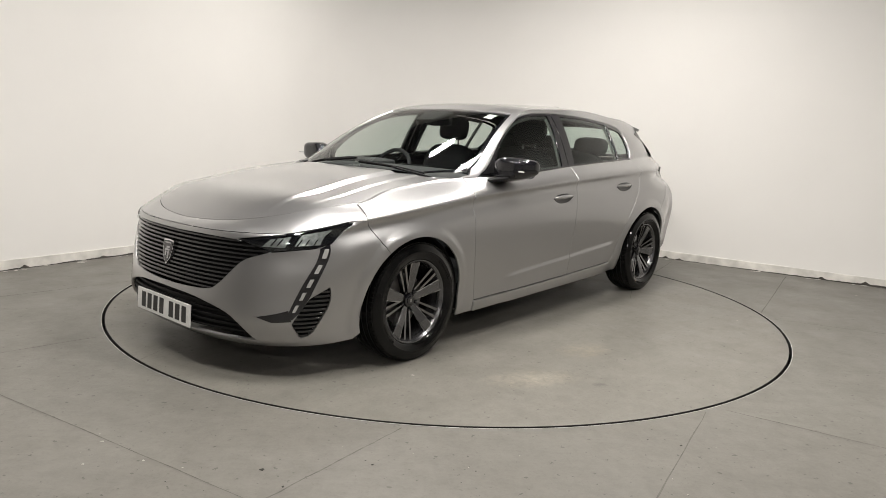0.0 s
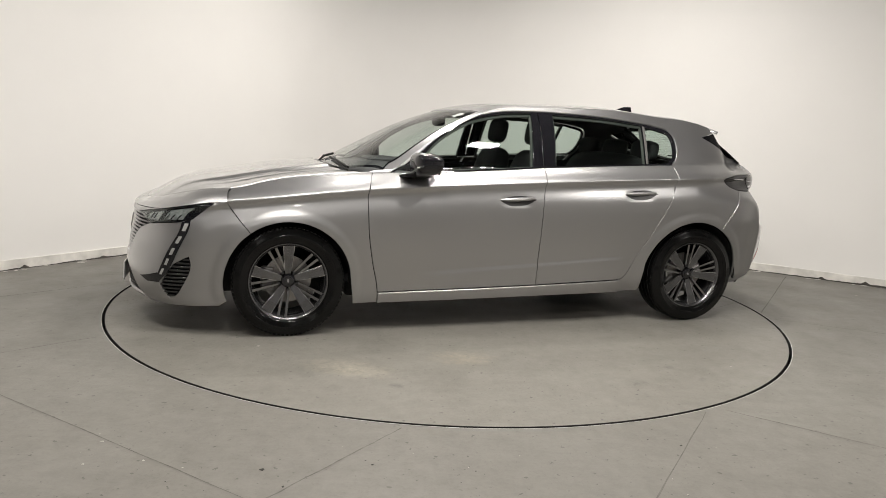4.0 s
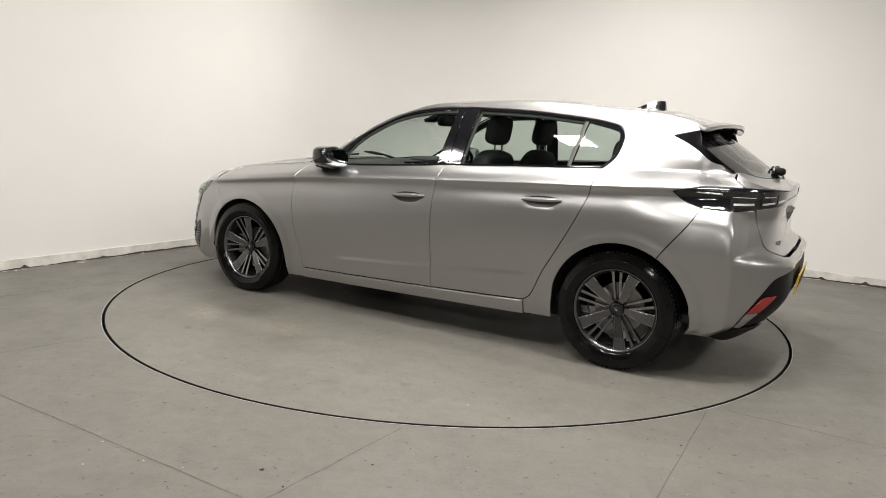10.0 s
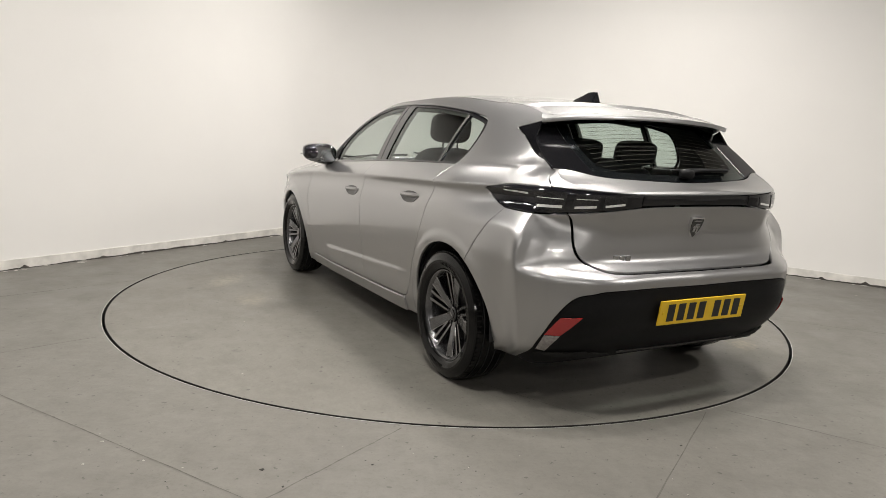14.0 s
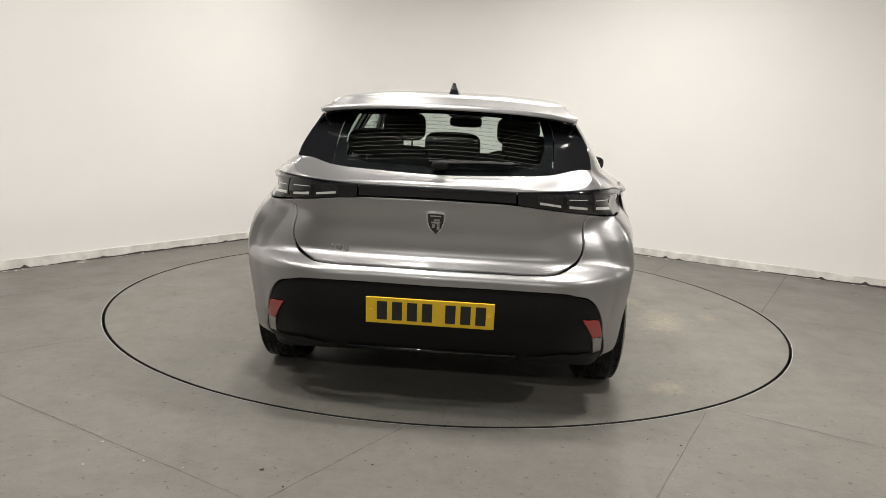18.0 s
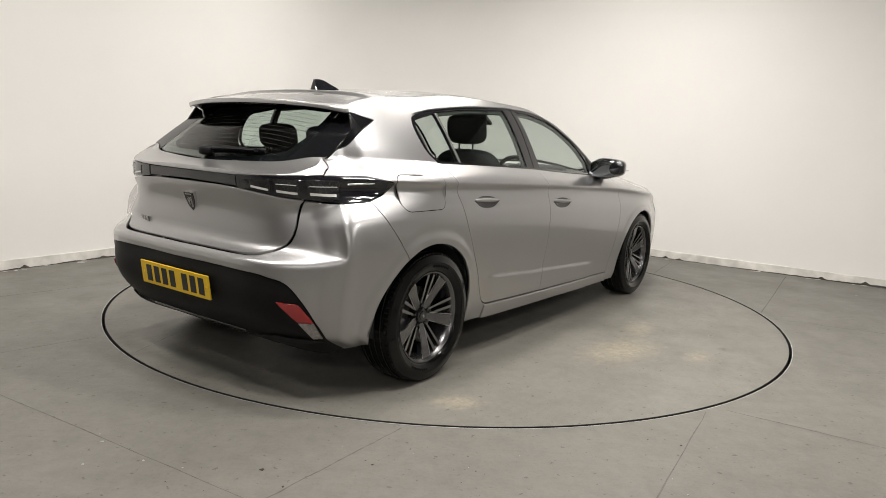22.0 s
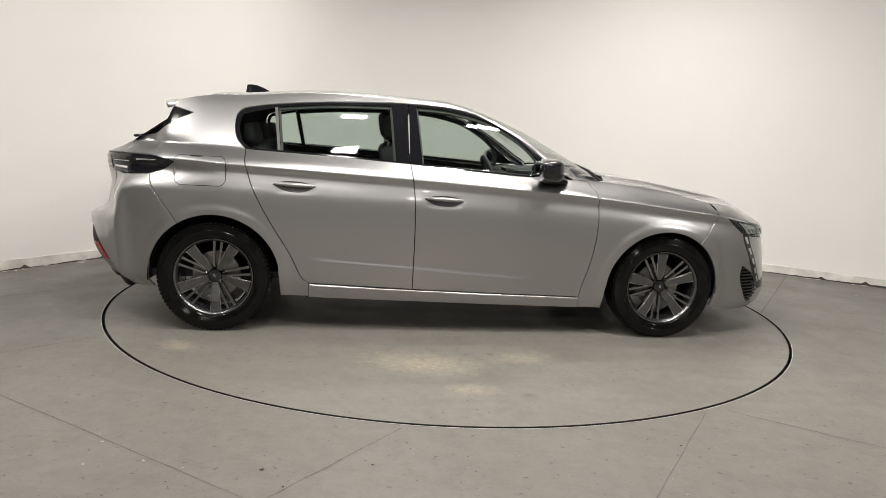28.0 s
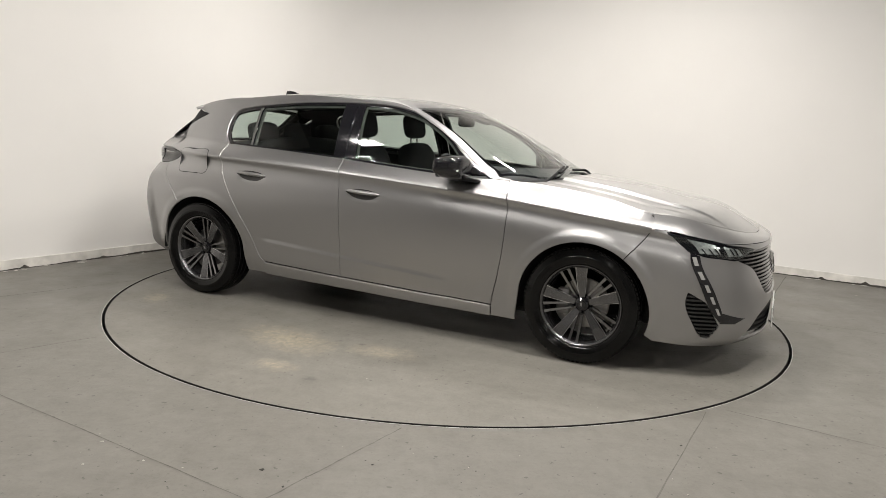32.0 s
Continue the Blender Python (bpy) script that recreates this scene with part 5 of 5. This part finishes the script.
# shark-fin aerial
bm = bmesh.new()
z0 = float(ROOF_Z(-1.32)) - 0.008
prof = [(-1.215, 0.0), (-1.265, 0.022), (-1.31, 0.043), (-1.35, 0.057), (-1.385, 0.060), (-1.412, 0.058), (-1.420, 0.0)]
left = [bm.verts.new((x, 0.006 if h > 0.03 else 0.022, z0 + h)) for x, h in prof]
righ = [bm.verts.new((x, -0.006 if h > 0.03 else -0.022, z0 + h)) for x, h in prof]
basel = [bm.verts.new((x, 0.034 * (0.3 if i == 0 else 1), z0 - 0.02)) for i, (x, h) in enumerate(prof)]
baser = [bm.verts.new((x, -0.034 * (0.3 if i == 0 else 1), z0 - 0.02)) for i, (x, h) in enumerate(prof)]
for a, b in ((basel, left), (left, righ), (righ, baser)):
    for i in range(6):
        bm.faces.new((a[i], a[i + 1], b[i + 1], b[i]))
for k in (0, 6):
    bm.faces.new((basel[k], left[k], righ[k], baser[k]))
part("aerial", bm, BLACK_GLOSS, car, "gloss black shark-fin aerial", smooth=True, angle=50)


# ---------------------------------------------------------------- screens: borders, wipers, sticker
def ring(name, poly, margin, surf, mat, parent, lift, label=""):
    hole = inset(poly, margin)
    return surface_panel(name, poly, surf, mat, parent, gap=0.002, rim=0, lift=lift, holes=[hole[::3]], label=label, h=0.04)


kids = {o.name.split(".")[0]: o for o in car.children}
ws = kids["windscreen"]
ring("screen_border", wind[:, ::-1], 0.022, roof, BLACK_GLOSS, ws, -0.009, "black printed border")
cowl = sym([(0, 0.94), (0.3, 0.925), (0.5, 0.885), (0.70, 0.80)], [(0.70, 0.80), (0.735, 0.72)], [(0.735, 0.72), (0.55, 0.78), (0.25, 0.85), (0, 0.87)])
surface_panel("cowl", cowl[:, ::-1], lambda q: roof(q) * (1, 1, 0) + np.stack([0 * q[:, 0], 0 * q[:, 0], np.minimum(roof(q)[:, 2] + 0.004, bonnet(q)[:, 2] - 0.02)], 1), BLACK, car, rim=0.02, h=0.04, label="black scuttle panel")
sensor = sym([(0, 0.10), (0.13, 0.10)], [(0.13, 0.10), (0.10, 0.16), (0.07, 0.27)], [(0.07, 0.27), (0, 0.275)])
surface_panel("sensor_patch", sensor[:, ::-1], roof, BLACK, ws, rim=0.02, lift=-0.012, h=0.03, label="black sensor housing")
st = np.array([(0.085, 0.42), (0.085, 0.485), (0.155, 0.485), (0.155, 0.42)])
surface_panel("sticker", outline(*[[st[i], st[(i + 1) % 4]] for i in range(4)]), roof, WHITE_PLATE, ws, gap=0, rim=0, lift=-0.0085, h=0.02, label="small white sticker")
rs = kids["rear_screen"]
hole = sym([(0, -1.715), (0.35, -1.712), (0.415, -1.70)], [(0.415, -1.70), (0.43, -1.78), (0.435, -1.87), (0.415, -1.965)], [(0.415, -1.965), (0.30, -2.02), (0, -2.055)])
surface_panel("screen_border", pane[:, ::-1], tail_glass, BLACK_GLOSS, rs, gap=0.002, rim=0, lift=-0.004, holes=[hole[:, ::-1]], label="black printed border", h=0.04)
HEAT = material("heater_line", (0.05, 0.035, 0.03), 0.6)
for k in range(11):
    x = -1.74 - k * 0.026
    wd = 0.405
    ln = outline([(x, -wd), (x, wd)], [(x, wd), (x - 0.0018, wd)], [(x - 0.0018, wd), (x - 0.0018, -wd)], [(x - 0.0018, -wd), (x, -wd)], step=0.05)
    surface_panel("heater_wire", ln, tail_glass, HEAT, rs, gap=0, rim=0, lift=-0.003, h=0.2)


def bar(pts, r, mat, name, parent, label="", flat=1.0, seg=8):
    """A rod along points in space."""
    p = smooth_run(pts, 0.02)
    bm = bmesh.new()
    rings = []
    for i in range(len(p)):
        t = Vector(p[min(i + 1, len(p) - 1)]) - Vector(p[max(i - 1, 0)])
        q = t.to_track_quat("Z", "Y").to_matrix()
        rings.append([bm.verts.new(Vector(p[i]) + q @ Vector((r * math.cos(2 * math.pi * k / seg), r * flat * math.sin(2 * math.pi * k / seg), 0))) for k in range(seg)])
    for a, b in zip(rings, rings[1:]):
        for k in range(seg):
            bm.faces.new((a[k], a[(k + 1) % seg], b[(k + 1) % seg], b[k]))
    bm.faces.new(rings[0])
    bm.faces.new(rings[-1])
    return part(name, bm, mat, parent, label, smooth=True, angle=60)


def on(surf, pts, up):
    return [tuple(v) for v in surf(np.array(pts)) + (0, 0, up)]


for y0, y1 in ((0.60, 0.03), (-0.02, -0.58)):
    arm = bar(on(roof, [(0.845, y0), (0.875, y0 * 0.6 + y1 * 0.4), (0.865, (y0 + y1) / 2)], 0.016), 0.007, BLACK, "wiper_arm", car, "black wiper arm")
    bar(on(roof, [(0.835, y0 - 0.05), (0.862, (y0 + y1) / 2), (0.868, y1)], 0.010), 0.008, BLACK, "blade", arm)
g = on(tail_glass, [(-2.075, 0.02), (-2.055, -0.16), (-2.04, -0.30)], 0.028)
rw = bar(g, 0.015, BLACK, "rear_wiper", car, "black rear wiper", flat=0.6)
bar(on(tail_glass, [(-2.045, 0.05), (-2.03, -0.12), (-2.015, -0.33)], 0.014), 0.006, BLACK, "blade", rw)
bm = bmesh.new()
superball(bm, size(-2.085, 0.0, 1.062, 0.03, 0.035, 0.022), 0.7, 0.9, 20, 12)
part("pivot", bm, BLACK, rw, smooth=True)
# brake lamp under the spoiler's edge and the spoiler's dark underside
bm = bmesh.new()
box(bm, -1.80, -1.735, -0.15, 0.15, 1.292, 1.318, 0.006)
hb = part("high_brake_lamp", bm, material("dark_red_lens", (0.06, 0.006, 0.006), 0.15, 0.0, 0.6), car, "dark red high-level brake lamp")
under = np.array(spoiler_poly[:, ::-1])
under = under[under[:, 0] < -1.60]
surface_panel("spoiler_underside", inset(under, 0.012), lambda q: roof(q) - np.array([0, 0, 0.028]), BLACK_GLOSS, car, gap=0.0, rim=0, h=0.04, label="gloss black underside")


# ---------------------------------------------------------------- wheels
def lathe(profile, seg=96):
    """A ring turned round the y axis from (radius, y) pairs."""
    bm = bmesh.new()
    rows_v = [[bm.verts.new((r * math.cos(2 * math.pi * i / seg), y, r * math.sin(2 * math.pi * i / seg))) for i in range(seg)] for r, y in profile]
    for a, b in zip(rows_v, rows_v[1:]):
        for i in range(seg):
            bm.faces.new((a[i], a[(i + 1) % seg], b[(i + 1) % seg], b[i]))
    return bm


def prism(bm, pts, y0, y1, ang, taper=0.0025):
    """A flat bar with chamfered front edges; pts in the wheel's plane (r outwards, s across)."""
    c = Vector((sum(p[0] for p in pts) / len(pts), sum(p[1] for p in pts) / len(pts)))
    ca, sa = math.cos(ang), math.sin(ang)

    def place(p, y):
        return bm.verts.new((p[0] * ca - p[1] * sa, y(p[0]), p[0] * sa + p[1] * ca))
    inner_pts = [Vector(p) + (c - Vector(p)).normalized() * taper * 1.6 for p in pts]
    rings = [[place(p, y0) for p in pts], [place(p, lambda r: y1(r) - taper) for p in pts], [place(p, y1) for p in inner_pts]]
    n = len(pts)
    bm.faces.new(rings[0])
    for a, b in zip(rings, rings[1:]):
        for i in range(n):
            bm.faces.new((a[i], a[(i + 1) % n], b[(i + 1) % n], b[i]))
    bm.faces.new(rings[2])


TYRE = [(0.214, -0.088), (0.225, -0.102), (0.255, -0.109), (0.285, -0.106), (0.301, -0.096), (0.3125, -0.078), (0.316, -0.05), (0.3165, 0.0), (0.316, 0.05), (0.3125, 0.078),
        (0.3045, 0.094), (0.3035, 0.0965), (0.3005, 0.0975), (0.285, 0.1055), (0.272, 0.1085), (0.270, 0.1098), (0.258, 0.1098), (0.256, 0.1085), (0.236, 0.1045), (0.226, 0.098), (0.2225, 0.0915), (0.216, 0.088)]
RIM = [(0.214, -0.09), (0.205, -0.085), (0.196, -0.06), (0.193, 0.0), (0.196, 0.05), (0.204, 0.072), (0.209, 0.084), (0.2165, 0.0905), (0.221, 0.0905), (0.2225, 0.087), (0.219, 0.083)]
DISC = material("brake_disc", (0.30, 0.29, 0.28), 0.35, 0.9, var=0.2, scale=30)
CALIPER = material("brake_caliper", (0.20, 0.195, 0.19), 0.5, 0.6, var=0.2, scale=30)


def wheel(m):
    whl = new("wheel")
    whl.parent = car
    tagged(whl, "two-tone five-spoke alloy wheel with a black tyre")
    ty = part("tyre", lathe(TYRE), RUBBER, whl, "black rubber tyre", smooth=True, angle=30)
    # tread grooves and sidewall ribs
    # grooves are raised bands, coloured black for their shade
    for y in (-0.055, -0.018, 0.018, 0.055):
        part("tread_groove", lathe([(0.3172, y - 0.0035), (0.3176, y), (0.3172, y + 0.0035)], 96), GAP_SHADE, ty, smooth=True)
    bm = bmesh.new()
    for k in range(80):
        a = 2 * math.pi * k / 80
        box(bm, 0.300, 0.3138, 0.062, 0.0885, -0.0078, 0.0078, m=Matrix.Rotation(a, 4, "Y"))
    tagged(part("shoulder_block", bm, RUBBER, ty), kind="stuff")
    bm = bmesh.new()
    for k0, n in ((20, 9), (130, 8), (205, 9), (310, 7)):
        for k in range(n):
            a = radians(k0 + k * 3.3)
            box(bm, 0.246, 0.262, 0.1075, 0.1106, -0.0035, 0.0035, m=Matrix.Rotation(a, 4, "Y"))
    tagged(part("sidewall_mark", bm, RUBBER, ty, "raised sidewall marks as plain bars"), kind="stuff")
    part("rim", lathe(RIM), ALLOY_DARK, whl, "grey rim lip", smooth=True, angle=35)
    part("barrel", lathe([(0.194, -0.075), (0.185, 0.0), (0.194, 0.06)]), ALLOY_DARK, whl, smooth=True)
    face = lambda r: 0.078 - 0.055 * (max(0.0, (0.20 - r) / 0.20)) ** 1.5 + 0.012 * (1 - min(1, r / 0.06))
    back = lambda r: face(r) - 0.028
    for k in range(5):
        a = radians(90 + 72 * k)
        bm = bmesh.new()
        prism(bm, [(0.034, -0.017), (0.150, -0.027), (0.209, -0.034), (0.209, 0.030), (0.150, 0.025), (0.036, 0.015)], back, face, a, 0.003)
        part("blade_spoke", bm, ALLOY_DARK, whl, "broad dark grey spoke")
        bm = bmesh.new()
        for s0, s1 in ((-0.0355, -0.0295), (0.0265, 0.0305)):
            prism(bm, [(0.060, s0 * 0.62), (0.209, s0), (0.209, s1), (0.060, s1 * 0.62)], back, lambda r: face(r) + 0.0012, a, 0.001)
        part("cut_edge", bm, ALLOY, whl, "bright machined edge")
        for sp in (-0.0125, 0.0125):
            bm = bmesh.new()
            prism(bm, [(0.050, sp - 0.0045), (0.207, sp * 1.72 - 0.0080), (0.207, sp * 1.72 + 0.0080), (0.050, sp + 0.0045)], back, lambda r: face(r) - 0.002, a - radians(27), 0.002)
            part("rib", bm, ALLOY_RIB, whl, "thin machined rib")
    bm = bmesh.new()
    prism(bm, [(0.036 * math.cos(t * math.pi / 12), 0.036 * math.sin(t * math.pi / 12)) for t in range(24)], lambda r: 0.0, lambda r: 0.052, 0.0, 0.004)
    hub = part("hub", bm, BLACK_GLOSS, whl, "dark hub")
    bm = bmesh.new()
    prism(bm, [(0.024 * math.cos(t * math.pi / 10), 0.024 * math.sin(t * math.pi / 10)) for t in range(20)], lambda r: 0.05, lambda r: 0.056, 0.0, 0.002)
    part("cap", bm, BLACK_GLOSS, hub, "gloss black centre cap")
    bm = bmesh.new()
    box(bm, -0.005, 0.006, 0.0555, 0.0572, -0.009, 0.010, 0.0005)
    part("emblem", bm, SATIN, hub, "plain bright emblem")
    for k in range(5):
        a = radians(54 + 72 * k)
        bm = bmesh.new()
        c = Vector((0.052 * math.cos(a), 0, 0.052 * math.sin(a)))
        prism(bm, [(0.009 * math.cos(t * math.pi / 3), 0.009 * math.sin(t * math.pi / 3)) for t in range(6)], lambda r: 0.02, lambda r: 0.048, 0.0, 0.002)
        bmesh.ops.translate(bm, verts=bm.verts, vec=c)
        part("wheel_nut", bm, BLACK_GLOSS, hub)
    part("brake_disc", lathe([(0.05, 0.0), (0.135, 0.0), (0.135, -0.02), (0.05, -0.02)]), DISC, whl, "grey brake disc")
    bm = bmesh.new()
    box(bm, 0.075, 0.150, -0.045, 0.02, -0.07, 0.07, 0.012)
    part("brake_caliper", bm, CALIPER, whl)
    whl.matrix_basis = m
    return whl


# each wheel stands at its own turn on the axle
whl0 = wheel(pose(FHUB, 0.775, 0.3165, 0, -1, 0))
for wx0, wy0, turned in ((RHUB, 0.775, 47), (FHUB, -0.775, 2), (RHUB, -0.775, 38)):
    copy_thing(whl0, pose(wx0, wy0, 0.3165, 0, turned, 0 if wy0 > 0 else 180))

# ---------------------------------------------------------------- arches, underbody and cabin
for right in (False, True):
    s = -1 if right else 1
    for cx, r in ((FHUB, F_ARCH + 0.006), (RHUB, R_ARCH + 0.006)):
        bm = bmesh.new()
        rows_v = []
        for y in (0.52, 0.70, 0.838):
            rows_v.append([bm.verts.new((cx + r * math.cos(radians(-4 + 188 * i / 32)), s * y, HUB_Z + r * math.sin(radians(-4 + 188 * i / 32)))) for i in range(33)])
        for a, b in zip(rows_v, rows_v[1:]):
            for i in range(32):
                bm.faces.new((a[i], a[i + 1], b[i + 1], b[i]))
        bm.faces.new(rows_v[0])
        part("arch_liner", bm, DARK, car, "black wheel-arch liner", smooth=True)
bm = bmesh.new()
box(bm, RHUB + 0.50, FHUB - 0.42, -0.78, 0.78, 0.185, 0.275, 0.02)
part("floor_pan", bm, DARK, car, "dark floor pan")
bm = bmesh.new()
box(bm, RHUB + 0.35, FHUB - 0.37, -0.55, 0.55, 0.150, 0.30, 0.02)
part("tunnel", bm, DARK, car, "dark tunnel cover")
bm = bmesh.new()
box(bm, FHUB - 0.45, 2.0, -0.52, 0.52, 0.185, 0.45, 0.03)
part("engine_tray", bm, DARK, car, "dark engine tray")
bm = bmesh.new()
box(bm, -1.98, RHUB + 0.45, -0.52, 0.52, 0.262, 0.45, 0.03)
part("boot_floor", bm, DARK, car, "dark boot floor")
# unseen sheets added under tail and nose to keep light off the floor
bm = bmesh.new()
box(bm, -2.02, RHUB - 0.375, -0.60, 0.60, 0.265, 0.30, 0.01)
part("rear_undertray", bm, DARK, car, "unseen dark sheet added to block light under the tail")
bm = bmesh.new()
box(bm, FHUB + 0.36, 1.90, -0.58, 0.58, 0.19, 0.215, 0.01)
part("front_undertray", bm, DARK, car, "unseen dark sheet added to block light under the nose")

# inner shells close off the view between skin and cabin
for right in (False, True):
    surface_panel("inner_trim", inset(body_side, 0.008), skin, TRIM_DARK, car, gap=0, rim=0, lift=-0.03, h=0.05, label="dark cabin trim", mirror=right)
    fd, rd = doors[right]
    for dad, poly in ((fd, outline(BELT_F, DOOR_SPLIT, [(-0.324, 0.266), (0.69, 0.241)], DOOR_FRONT)), (rd, outline(BELT_R, DOOR_REAR[::-1], [(-0.93, 0.288), (-0.324, 0.266)], DOOR_SPLIT[::-1]))):
        surface_panel("door_card", inset(poly, 0.004), skin, TRIM_DARK, dad, gap=0, rim=0, lift=-0.06, h=0.06, label="dark door card", mirror=right)
LINING = material("headlining", (0.16, 0.155, 0.145), 0.95, var=0.05, scale=40)
surface_panel("headlining", inset(roof_poly[:, ::-1], 0.03), lambda q: roof(q) - np.array([0, 0, 0.035]), LINING, car, gap=0, rim=0, h=0.08, label="grey headlining")
bm = bmesh.new()
box(bm, -1.95, 0.95, -0.74, 0.74, 0.29, 0.33)
part("cabin_floor", bm, TRIM_DARK, car, "dark carpet")
bm = bmesh.new()
superball(bm, size(0.58, 0, 0.84, 0.25, 0.70, 0.125), 0.45, 0.35, 40, 16)
dash = part("dashboard", bm, TRIM_DARK, car, "dark dashboard", smooth=True)
bm = bmesh.new()
superball(bm, size(0.44, -0.36, 0.955, 0.13, 0.20, 0.035), 0.5, 0.5, 24, 12)
part("instrument_hood", bm, TRIM_DARK, dash, smooth=True)
bm = bmesh.new()
box(bm, 0.355, 0.37, -0.13, 0.15, 0.87, 0.965, 0.005)
part("screen", bm, BLACK_GLOSS, dash, "dark centre screen")
bm = bmesh.new()
box(bm, -0.35, 0.45, -0.12, 0.12, 0.32, 0.62, 0.03)
part("console", bm, TRIM_DARK, car, "dark centre console")
# steering wheel on the right-hand side
stw = new("steering_wheel")
stw.parent = car
stw.matrix_basis = pose(0.20, -0.36, 0.90, 0, -24, 0)
bm = bmesh.new()
rings = []
for i in range(40):
    a = 2 * math.pi * i / 40
    c = Vector((0, 0.172 * math.cos(a), 0.155 * math.sin(a)))
    o = c.normalized()
    rings.append([bm.verts.new(c + o * 0.015 * math.cos(2 * math.pi * k / 8) + Vector((0.015 * math.sin(2 * math.pi * k / 8), 0, 0))) for k in range(8)])
for i in range(40):
    for k in range(8):
        bm.faces.new((rings[i][k], rings[(i + 1) % 40][k], rings[(i + 1) % 40][(k + 1) % 8], rings[i][(k + 1) % 8]))
part("wheel_rim", bm, TRIM_DARK, stw, "black leather rim", smooth=True)
bm = bmesh.new()
superball(bm, size(0.01, 0, -0.01, 0.025, 0.075, 0.05), 0.6, 0.6, 20, 10)
box(bm, 0.0, 0.015, -0.165, 0.165, -0.015, 0.015, 0.004)
part("boss", bm, TRIM_DARK, stw, smooth=True)
bm = bmesh.new()
superball(bm, size(0.11, 0, 1.265, 0.022, 0.115, 0.038), 0.5, 0.5, 24, 12)
part("rear_view_mirror", bm, BLACK, car, "black rear-view mirror", smooth=True)


def seat(x, y, wide=0.25, back_top=1.06):
    st0 = new("seat")
    st0.parent = car
    bm = bmesh.new()
    superball(bm, size(x + 0.10, y, 0.50, 0.27, wide, 0.10, 0, -8, 0), 0.5, 0.45, 28, 14)
    part("cushion", bm, FABRIC, st0, "dark cloth cushion", smooth=True)
    bm = bmesh.new()
    superball(bm, size(x - 0.18, y, 0.80, 0.075, wide - 0.01, 0.30, 0, -16, 0), 0.5, 0.55, 28, 18)
    part("backrest", bm, FABRIC, st0, "dark cloth backrest", smooth=True)
    return st0


def headrest(dad, x, y, z, w=0.13, hh=0.075):
    bm = bmesh.new()
    superball(bm, size(x, y, z, 0.045, w, hh, 0, -10, 0), 0.55, 0.6, 24, 14)
    hd = part("headrest", bm, FABRIC, dad, "dark cloth headrest", smooth=True)
    bm = bmesh.new()
    for dy in (-0.05, 0.05):
        bmesh.ops.create_cone(bm, cap_ends=True, segments=8, radius1=0.006, radius2=0.006, depth=0.12, matrix=Matrix.Translation((x, y + dy, z - hh - 0.03)))
    part("post", bm, SATIN, hd)


for y in (0.36, -0.36):
    headrest(seat(-0.22, y), -0.485, y, 1.215, 0.135, 0.09)
bench = seat(-1.02, 0.0, 0.62)
for y in (0.40, 0.0, -0.40):
    headrest(bench, -1.31, y, 1.125, 0.145, 0.07)
bm = bmesh.new()
box(bm, -1.98, -1.33, -0.56, 0.56, 0.93, 0.95, 0.006)
part("parcel_shelf", bm, TRIM_DARK, car, "dark parcel shelf")


# ---------------------------------------------------------------- movement
def motions():
    rows_c, rows_t = [], []
    for s in range(33):
        turn = Matrix.Rotation(radians(HEADING + RATE * s), 4, "Z")
        rows_t.append((float(s), turn))
        rows_c.append((float(s), turn @ Matrix.Translation((0, CAR_OFFSET, 0))))
    walk(turntable, rows_t)
    walk(car, rows_c)


motions()
